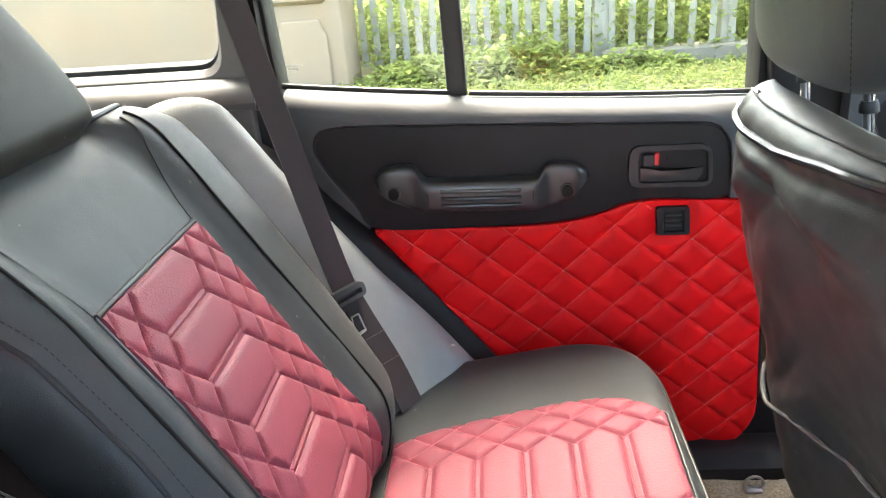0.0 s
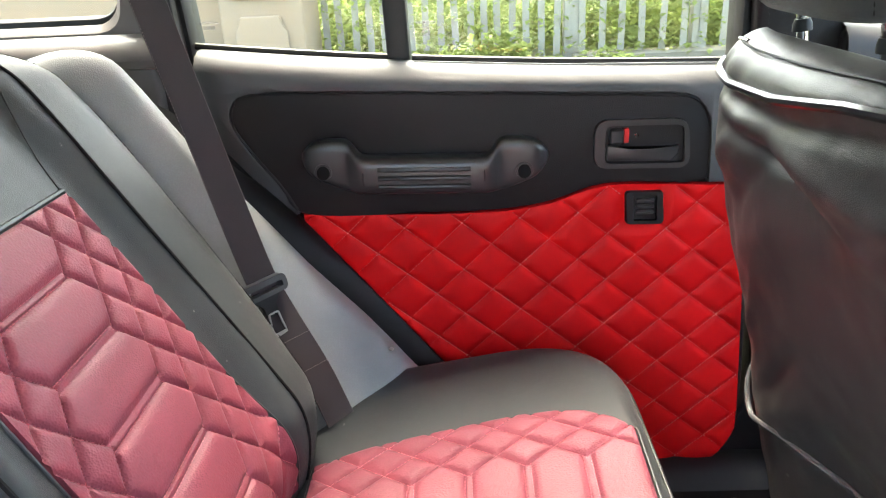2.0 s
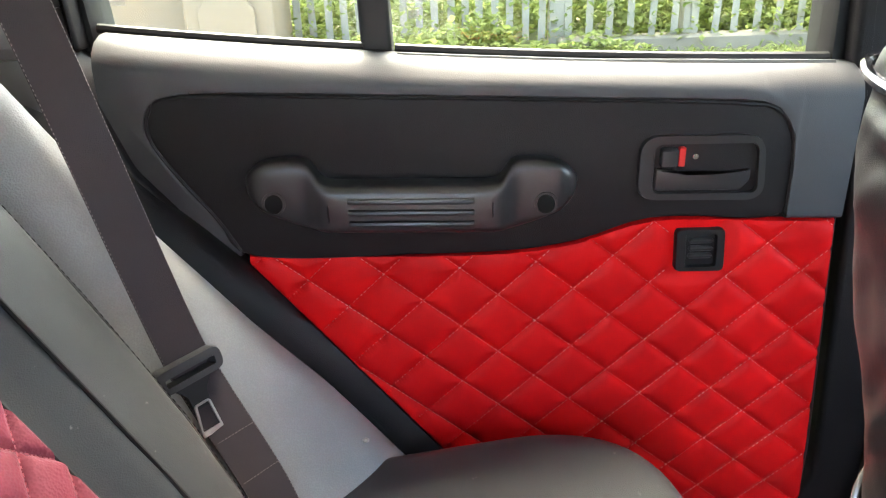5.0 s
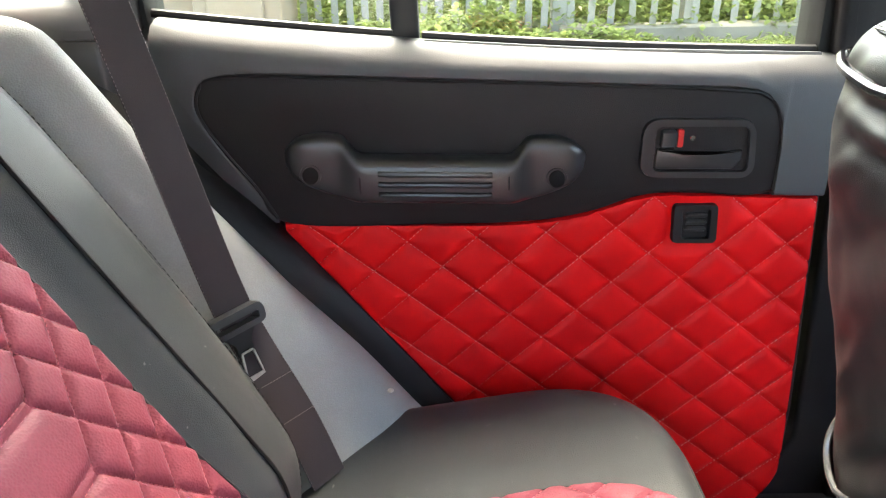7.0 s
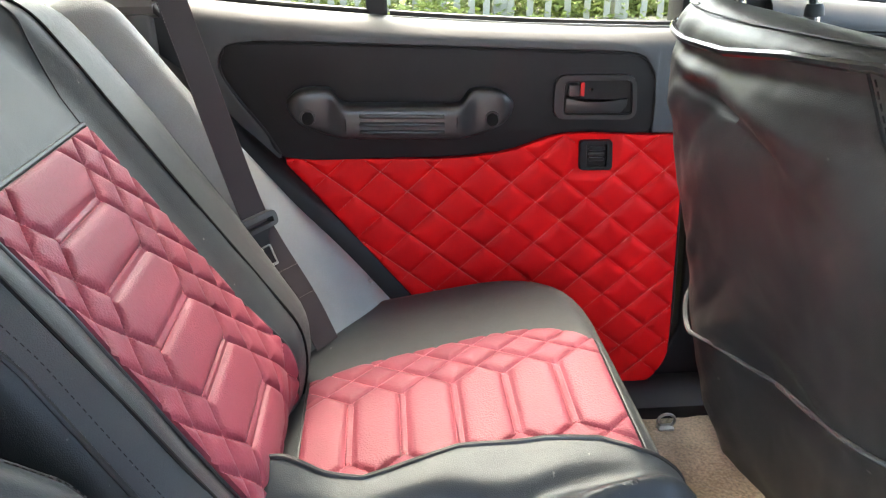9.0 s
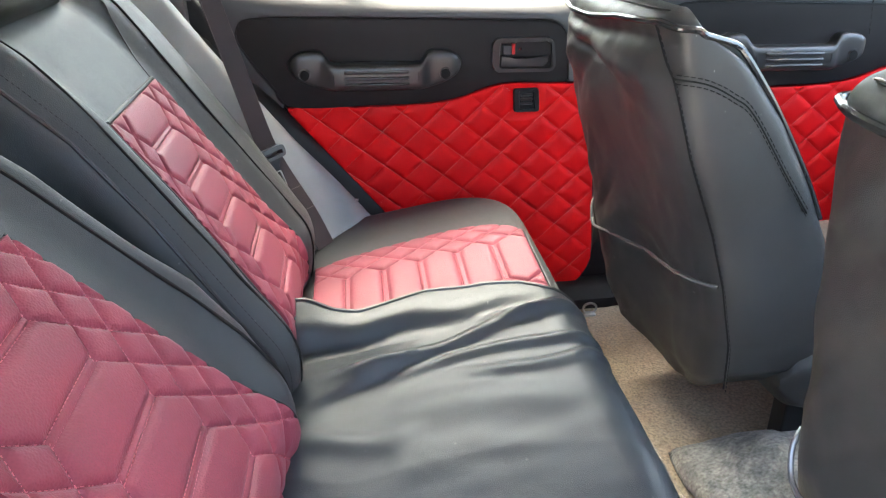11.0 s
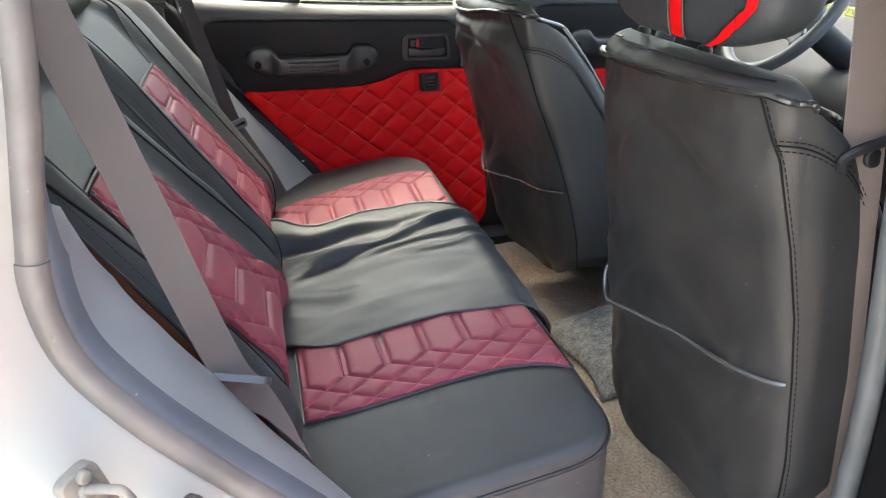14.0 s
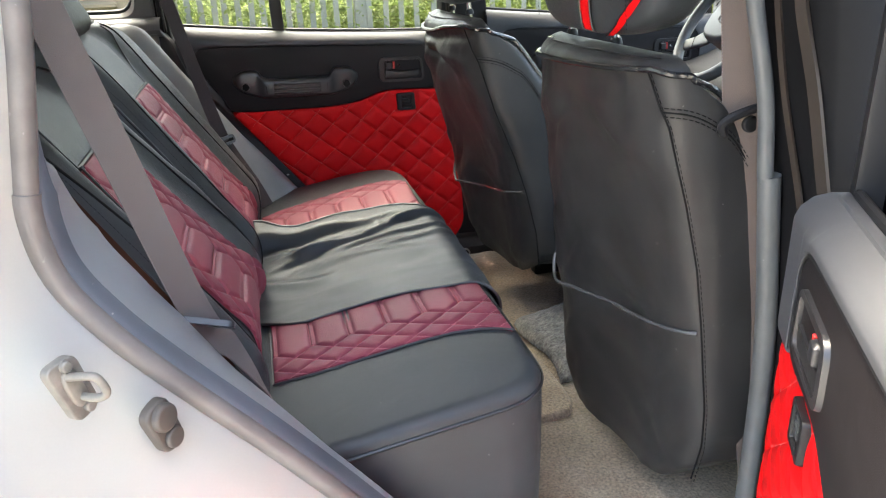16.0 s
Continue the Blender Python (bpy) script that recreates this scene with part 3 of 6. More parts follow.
# ---------------------------------------------------------------- rear bench
def bench_z(x, y):
    x, y = np.asarray(x, float), np.asarray(y, float)
    crown = 0.010 * np.exp(-((y - 1.12) / 0.16) ** 2) + 0.006 * np.exp(-((y - 0.22) / 0.16) ** 2)
    dip = -0.02 * np.clip((x - 0.33) / 0.1, 0, 1) ** 2
    return 0.683 + 0.160 * (x + 0.04) + crown * np.clip((x + 0.1) / 0.3, 0, 1) + dip


bench = thing("rear_seat_cushion", "black leatherette rear bench cushion with maroon quilted inserts", "car seat")
bo = rounded([(-0.12, 0.055), (0.362, 0.055), (0.377, 0.68), (0.366, 1.355), (-0.03, 1.355), (-0.12, 1.24)], [0.02, 0.085, 0.3, 0.17, 0.10, 0.05], 16)
core = np.stack([np.full(len(bo), 0.14), np.clip(bo[:, 1], 0.24, 1.17)], 1)
loops = []
for k in np.r_[np.linspace(0.02, 0.80, 22), np.linspace(0.83, 1.0, 12)]:
    p = core + (bo - core) * k
    d = np.linalg.norm(bo - p, axis=1)
    r = 0.03
    drop = np.where(d < r, r - np.sqrt(np.maximum(0, r * r - (r - d) ** 2)), 0)
    z = bench_z(p[:, 0], p[:, 1]) - drop * 0.75
    loops.append(np.column_stack([p, z]))
ztop = loops[-1][:, 2]
for f, inset in ((0.15, -0.003), (0.4, -0.004), (0.7, 0.004), (1.0, 0.03)):
    p = bo + (core - bo) * inset
    loops.append(np.column_stack([p, ztop + (0.43 - ztop) * f]))
put("cushion_body", loft(np.array(loops)), BLACK, bench)
pl = np.column_stack([bo + (bo - core) * 0.002, ztop - 0.001])
put("piping", tube(pl, 0.0032, 6, True), PIPING, bench)


def cushion_panel(low, high, yc, phase):
    """low, high: tables of x and y for the insert's two curved sides; yc: the middle of the hexagons."""
    def side(x, w):
        lo, hi = np.interp(x, *low), np.interp(x, *high)
        return lo + (hi - lo) * w

    def base(U, V):
        y = side(U, V)
        return np.stack([U, y, bench_z(U, y)], -1)

    def up(U, V):
        return np.stack([0 * U - 0.157, 0 * U, 0 * U + 0.987], -1)

    def dist(U, V):
        y = side(U, V)
        rim_gap = np.minimum(y - side(U, 0), side(U, 1) - y)
        return np.minimum(hex_quilt(y - yc, U - phase, 0.067, 0.056, 0.052), rim_gap + 0.001)
    seams = []
    for v, t, du, dv in hex_lines(-0.25, 0.25, -0.036 - phase, 0.346 - phase, 0.067, 0.056, 0.052):
        u, y = t + phase, v + yc
        lo, hi = side(u, 0), side(u, 1)
        if lo + 0.004 < y < hi - 0.004:
            seams.append((u, (y - lo) / (hi - lo), dv, du / (hi - lo)))
    pan = quilt_panel("quilted_insert", base, up, -0.04, 0.352, 0.0, 1.0, dist, seams, bench, MAROON, THREAD, "maroon leatherette insert quilted in hexagons and diamonds", h=0.0062, r=0.0042, nv=150)
    for u0, v0, u1, v1 in ((-0.041, 0, 0.353, 0), (0.353, 0, 0.353, 1), (0.353, 1, -0.041, 1), (-0.041, 1, -0.041, 0)):
        t = np.linspace(0, 1, 60)
        x = u0 + (u1 - u0) * t
        y = side(x, v0 + (v1 - v0) * t)
        put("seam", tube(np.column_stack([x, y, bench_z(x, y) + 0.0012]), 0.0017, 6), PIPING, pan)


cushion_panel(([-0.05, 0.4], [0.80, 0.80]), ([-0.04, 0.0, 0.03, 0.09, 0.148, 0.22, 0.265, 0.30, 0.33, 0.352], [1.127, 1.138, 1.145, 1.150, 1.153, 1.156, 1.153, 1.143, 1.122, 1.095]), 1.002, 0.0215)
cushion_panel(([-0.04, 0.04, 0.18, 0.26, 0.307, 0.33, 0.352], [0.272, 0.266, 0.265, 0.260, 0.245, 0.231, 0.214]), ([-0.05, 0.4], [0.56, 0.56]), 0.416, 0.0335)

# ---------------------------------------------------------------- rear backrests
SB = np.array([-0.567, 0, 0.824])
NB = np.array([0.824, 0, 0.567])
OB = np.array([-0.06, 0, 0.76])


def back_point(s, y, n):
    s, y, n = np.broadcast_arrays(np.asarray(s, float), np.asarray(y, float), np.asarray(n, float))
    bend = -0.25 * np.maximum(0, s - 0.40) ** 2
    return OB + s[..., None] * SB + (n + bend)[..., None] * NB + y[..., None] * np.array([0, 1.0, 0])


def backrest(label, low, high, p0, p1, top, pc, phase, lean, widen, broad=0.0):
    """low, high: tables of s and y for its two sides; p0, p1: the sides of its quilted insert; pc: the middle of the hexagons; broad: the height of a full roll on the high side."""
    b = thing("folding_bench_half", label, "car seat", group="rear backrests")

    def sides(s):
        return np.interp(s, *low), np.interp(s, *high)

    def bulge(s, y):
        y0, y1 = sides(s)
        w = (np.asarray(y) - (y0 + y1) / 2) / ((y1 - y0) / 2)
        roll = 0.030 * np.exp(-((np.abs(w) - 0.82) / 0.15) ** 2)
        if broad:
            k = np.clip((w - 0.45) / 0.16, 0, 1)
            roll = np.where(w > 0, broad * k * k * (3 - 2 * k) * (1 + 1.3 * np.clip((w - 0.55) / 0.35, 0, 1)), roll)
        return roll

    def curl(s):
        """The foot of the backrest rolls in behind the cushion."""
        return 6.0 * np.maximum(0, 0.03 - np.asarray(s, float)) ** 2

    def surf_n(s, y, lift=0.0):
        s, y = np.asarray(s, float), np.asarray(y, float)
        lift = lift - curl(s)
        k = np.clip((s - (top - 0.09)) / 0.09, 0, 1)
        e = np.sqrt(np.maximum(0, 1 - k ** 2.2))
        y0, y1 = sides(s)
        a = np.clip(np.abs((y - (y0 + y1) / 2) / ((y1 - y0) / 2 * (0.86 + 0.14 * e))), 0, 1)
        c = (1 - a ** 5) ** 0.2
        return -0.065 + c * 0.065 * (0.25 + 0.75 * e) + bulge(s, y) * c * e + lift

    svals = np.r_[np.linspace(-0.16, top - 0.09, 44), top - 0.09 * (1 - np.sin(np.linspace(0.08, 1, 14) * math.pi / 2))]
    loops = []
    q = supercurve(1, 1, 5, 110)
    for s in svals:
        k = max(0, (s - (top - 0.09)) / 0.09)
        e = math.sqrt(max(0.0, 1 - k ** 2.2))
        y0, y1 = sides(s)
        yc, h = (y0 + y1) / 2, (y1 - y0) / 2 * (0.86 + 0.14 * e)
        t = 0.065 * (0.25 + 0.75 * e)
        y = yc + q[:, 0] * h
        n = -0.065 + q[:, 1] * t
        n = n + np.where(q[:, 1] > 0, bulge(s, y) * q[:, 1] * e, 0)
        n = n + np.array([0.0025 * nz((yy, s, 0), 14, yc) for yy in y])
        loops.append(back_point(np.full(len(y), s), y, n - curl(s)))
    put("backrest_body", loft(np.array(loops)), BLACK, b)

    def across(s, v):
        """The insert leans and widens towards the cushion."""
        return pc + lean * (0.366 - s) + (v - pc) * (1 + widen * (0.366 - s))

    def base(U, V):
        Y_ = across(U, V)
        return back_point(U, Y_, bulge(U, Y_) * 0.9 + 0.001 - curl(U))

    def up(U, V):
        return np.broadcast_to(NB, (*U.shape, 3))
    dist = lambda U, V: hex_quilt(V - pc, U - phase)
    seams = [(s + phase, v + pc, dv, du) for v, s, du, dv in hex_lines(p0 - pc + 0.004, p1 - pc - 0.004, -0.05 - phase, 0.362 - phase)]
    pan = quilt_panel("quilted_insert", base, up, -0.06, 0.366, p0, p1, dist, seams, b, MAROON, THREAD, "maroon leatherette insert quilted in hexagons and diamonds")
    t = np.linspace(p0, p1, 30)
    put("seam", tube(back_point(0.368, t, bulge(0.368, t) + 0.002), 0.003, 6), PIPING, pan)
    for y in (p0 - 0.002, p1 + 0.002):
        ss = np.linspace(-0.06, 0.368, 40)
        yy = across(ss, y)
        put("seam", tube(back_point(ss, yy, bulge(ss, yy) * 0.95 + 0.001 - curl(ss)), 0.0018, 6), PIPING, pan)
    yl, yh = sides(top - 0.022)
    t = np.linspace(yl + 0.03, yh - 0.03, 50)
    put("piping", tube(back_point(np.full(50, top - 0.022), t, surf_n(np.full(50, top - 0.022), t, 0.001)), 0.0042, 7), PIPING, b)
    # piping on both bolsters, and a sewn line up to the shoulder
    for sg in (0, 1):
        ss = np.linspace(-0.14, top - 0.025, 70)
        y0, y1 = sides(ss)
        k = np.clip((ss - top + 0.09) / 0.09, 0, 1)
        sh = 0.14 * (1 - np.sqrt(1 - k ** 2.2)) * (y1 - y0) / 2
        yy = np.where(sg, y1 - 0.012 - sh, y0 + 0.012 + sh)
        put("piping", tube(back_point(ss, yy, surf_n(ss, yy, 0.0)), 0.0030, 7), PIPING, b)
        yy = yy + (-0.009 if sg else 0.009)
        put("seam_stitching", stitch(back_point(ss, yy, surf_n(ss, yy, 0.0003)), NB, 0.007, 0.0045, 0.0012, 0.0012), BLACKTHREAD, b, smooth=False)
        ss = np.linspace(-0.13, top - 0.035, 60)
        y0, y1 = sides(ss)
        m = 0.67 if broad else 0.48
        yy = np.where(sg, across(ss, p1) * m + y1 * (1 - m), across(ss, p0) * 0.48 + y0 * 0.52)
        put("seam", tube(back_point(ss, yy, surf_n(ss, yy, 0.0)), 0.0022, 6), BLACKTHREAD, b)
        ss = np.linspace(0.37, top - 0.04, 30)
        y0, y1 = sides(ss)
        yy = np.where(sg, p1 + (y1 - p1) * 0.25 * (ss - 0.37) / 0.15, p0 + (y0 - p0) * 0.25 * (ss - 0.37) / 0.15)
        put("seam", tube(back_point(ss, yy, surf_n(ss, yy, 0.0004)), 0.0017, 6), PIPING, b)
    return b


far_back = backrest("black leatherette rear backrest with maroon hexagon-quilted insert beside the door",
                    ([-0.16, 0.0, 0.1, 0.25, 0.38, 0.50, 0.56], [0.715, 0.705, 0.722, 0.750, 0.755, 0.722, 0.735]), ([-0.16, -0.02, 0.1, 0.24, 0.40, 0.48, 0.56], [1.16, 1.19, 1.228, 1.252, 1.270, 1.266, 1.215]),
                    0.843, 1.121, 0.565, 0.970, 0.0285, -0.10, 0.0, 0.020)
near_back = backrest("black leatherette rear backrest with maroon quilted insert by the open doorway",
                     ([-0.16, 0.0, 0.2, 0.40, 0.56], [0.15, 0.15, 0.19, 0.195, 0.22]), ([-0.16, 0.0, 0.10, 0.18, 0.28, 0.39, 0.46, 0.56], [0.68, 0.69, 0.720, 0.715, 0.672, 0.640, 0.60, 0.52]),
                     0.252, 0.521, 0.545, 0.377, 0.0355, 0.21, 0.3)

# dark folded armrest sunk between the two halves
arm = thing("folded_armrest", "dark leatherette folded armrest sunk between the backrests", "armrest")
loops = []
for s in np.linspace(-0.12, 0.47, 30):
    k = max(0, (s - 0.40) / 0.07)
    e = math.sqrt(max(0.02, 1 - k * k))
    loops.append([back_point(s, 0.69 + 0.115 * a, -0.15 + 0.055 * e * c + 0.004 * math.sin(s * 60) * (c > 0)) for a, c in supercurve(1, 1, 4, 40)])
put("armrest_body", loft(np.array(loops)), material("dark_brown_fabric", (0.014, 0.010, 0.009), 0.9, spec=0.1, grain=0.5, grain_size=700), arm)
ss = np.linspace(-0.1, 0.42, 40)
put("armrest_seam", tube(back_point(ss, 0.655 + 0 * ss, -0.094 + 0 * ss), 0.003, 6), BLACKPLASTIC, arm)


def headrest(y, base, label, w=0.13, h=0.10, d=0.05, up=None, fwd=None, group="rear head restraints", gap=0.0, post=(-0.08, 0.08), square=3.4, least=0.18, boxy=3.2, mat=None):
    """A padded head restraint on two chrome posts. base: the point between the feet of the posts."""
    hr = thing("head_restraint", label, "head restraint", group=group)
    up, fwd = np.array(up), np.array(fwd)
    side = np.array([0, 1.0, 0])
    q = supercurve(1, 1, boxy, 48)
    loops = []
    for k in np.linspace(-1, 1, 26):
        e = max((1 - abs(k) ** square) ** (1 / square), least)
        c = np.array(base) + up * (gap + h + k * h) + fwd * 0.01 * (1 - k * k)
        loops.append([c + side * w * e * a + fwd * d * (0.25 + 0.75 * e) * bb for a, bb in q])
    pad = put("pad", loft(np.array(loops)), mat or BLACK, hr)
    c = np.array(base) + up * (gap + h)
    for sg, py in zip((-1, 1), post):
        ln = [c + side * sg * w * 0.80 + fwd * (-d * 0.79) + up * k * h * 0.8 for k in np.linspace(-1, 1, 20)]
        put("stitching", stitch(np.array(ln), -fwd, 0.006, 0.004, 0.003), BLACKTHREAD, pad, smooth=False)
        foot = np.array(base) + side * py
        put("post", tube([foot - up * 0.03, foot, foot + up * 0.08], 0.006, 12), CHROME, hr, "chrome post")
        put("guide", tube([foot - up * 0.004, foot + up * 0.003, foot + up * 0.008], [0.010, 0.0095, 0.0075], 14), BLACKPLASTIC, hr)
    return hr


headrest(0.975, tuple(back_point(0.530, 0.975, -0.035)), "black leatherette rear head restraint on the far backrest", up=SB, fwd=NB, h=0.125, w=0.150, d=0.060, square=9.0, least=0.72, boxy=5.5, mat=DARKPAD)
headrest(0.38, tuple(back_point(0.515, 0.38, -0.045)), "black leatherette rear head restraint on the near backrest", up=SB, fwd=NB, h=0.125, w=0.150, d=0.060, square=9.0, least=0.72, boxy=5.5, mat=DARKPAD)

# ---------------------------------------------------------------- loose cloth over the middle of the bench
cloth = thing("seat_cloth", "wrinkled black leatherette cover cloth draped over the bench middle", "seat cover")
nu, nv = 130, 110
U, V = np.meshgrid(np.linspace(0, 1, nu), np.linspace(0, 1, nv), indexing="ij")
arc = -0.075 + U * 0.66
yf = np.interp(arc, [-0.075, -0.04, 0.0, 0.043, 0.10, 0.148, 0.243, 0.30, 0.338, 0.40, 0.6], [0.895, 0.89, 0.875, 0.868, 0.885, 0.90, 0.897, 0.888, 0.865, 0.85, 0.85])
yn = np.interp(arc, [-0.075, -0.06, 0.0, 0.026, 0.106, 0.227, 0.338, 0.40, 0.6], [0.505, 0.49, 0.458, 0.452, 0.454, 0.450, 0.416, 0.39, 0.39])
Y = yn + (yf - yn) * V
nose = 0.415
X = np.where(arc < 0.344, arc, 0.344 + 0.042 * np.sin(np.clip((arc - 0.344) / 0.042, 0, math.pi / 2)))
Z = bench_z(np.minimum(X, 0.344), Y) + 0.008 + 0.009 * np.clip(V / 0.2, 0, 1) - 0.006 * np.clip((arc - 0.33) / 0.04, 0, 1)
Z = np.where(arc > 0.344, Z - 0.042 * (1 - np.cos(np.clip((arc - 0.344) / 0.042, 0, math.pi / 2))) - np.maximum(0, arc - 0.344 - 0.066), Z)


def fold(x, y, x0, y0, x1, y1, h, w):
    """A soft ridge along a line."""
    dx, dy = x1 - x0, y1 - y0
    ln = math.hypot(dx, dy)
    t = ((x - x0) * dx + (y - y0) * dy) / ln ** 2
    d = ((x - x0) * -dy + (y - y0) * dx) / ln
    d = d + 0.012 * np.sin(t * 5 + x0 * 30)
    fade = np.clip(np.minimum(t + 0.15, 1.15 - t) / 0.3, 0, 1)
    return h * fade * np.exp(-(d / w) ** 2)


def step(x, y, x0, y0, x1, y1, h, w):
    """A ledge: high on one side of a line."""
    dx, dy = x1 - x0, y1 - y0
    ln = math.hypot(dx, dy)
    t = ((x - x0) * dx + (y - y0) * dy) / ln ** 2
    d = ((x - x0) * -dy + (y - y0) * dx) / ln + 0.01 * np.sin(t * 7)
    return h / (1 + np.exp(-d / w)) * np.clip(1.2 - t, 0, 1)


W = 0.040 * np.clip(1 - (X + 0.07) / 0.44, 0, 1) / (1 + np.exp(-(Y - (0.826 + 0.05 * X) + 0.006 * np.sin(X * 40)) / 0.006))
W += 0.018 * np.clip(1.1 - np.abs(X - 0.05) / 0.12, 0, 1) / (1 + np.exp(-(Y - (0.690 + 0.36 * (X + 0.03))) / 0.005)) * np.clip((0.80 - Y) / 0.05, 0, 1)
W += fold(X, Y, 0.02, 0.745, 0.36, 0.80, 0.011, 0.012) + fold(X, Y, 0.12, 0.72, 0.42, 0.745, 0.008, 0.010)
W += fold(X, Y, 0.20, 0.69, 0.44, 0.69, 0.007, 0.012) + fold(X, Y, 0.24, 0.82, 0.43, 0.80, 0.009, 0.012)
W += fold(X, Y, -0.07, 0.62, 0.10, 0.60, 0.006, 0.02) + fold(X, Y, 0.05, 0.655, 0.30, 0.60, 0.004, 0.03)
W += np.vectorize(lambda a, b: 0.004 * nz((a, b, 0), 8, 3.1) + 0.0016 * nz((a * 0.5, b, 0), 30, 1.3))(X, Y)
corner = 0.022 * np.exp(-((X + 0.045) ** 2 + (Y - 0.90) ** 2) / 0.05 ** 2)
topside = np.clip((0.44 - arc) / 0.08, 0, 1)
Z = Z + (np.maximum(W, -0.004) + corner) * topside
X = X + W * 0.5 * np.clip((arc - 0.38) / 0.04, 0, 1)
P = np.stack([X, Y, Z], -1)
cb = put("cloth_sheet", grid(P), CLOTH, cloth)
sol = cb.modifiers.new("thickness", "SOLIDIFY")
sol.thickness, sol.offset = 0.0022, 1
put("piping", tube(P[:, 0] + np.array([0, -0.001, 0.002]), 0.0034, 7), PIPING, cloth)
put("piping", tube(P[:, -1] + np.array([0, 0.001, 0.002]), 0.0034, 7), PIPING, cloth)


# ---------------------------------------------------------------- front seats
# soft creases in the loose covers: across, height, slope, depth, width, length
FOLDS = [(0.70, 1.08, -0.9, -0.007, 0.018, 0.28), (0.50, 1.055, -1.0, 0.007, 0.018, 0.35), (0.30, 1.02, -0.8, -0.006, 0.022, 0.35), (-0.45, 1.075, 0.7, -0.006, 0.016, 0.25),
         (-0.65, 1.04, 0.9, 0.005, 0.02, 0.2), (0.80, 0.86, -1.6, -0.008, 0.018, 0.22), (0.55, 0.82, -1.3, 0.007, 0.016, 0.25), (0.35, 0.80, -0.8, -0.006, 0.014, 0.30),
         (-0.30, 0.80, 0.4, -0.005, 0.012, 0.35), (0.0, 0.60, 0.5, -0.004, 0.02, 0.4), (-0.6, 0.55, 1.2, 0.005, 0.02, 0.25), (0.7, 0.62, -1.2, -0.005, 0.02, 0.2)]


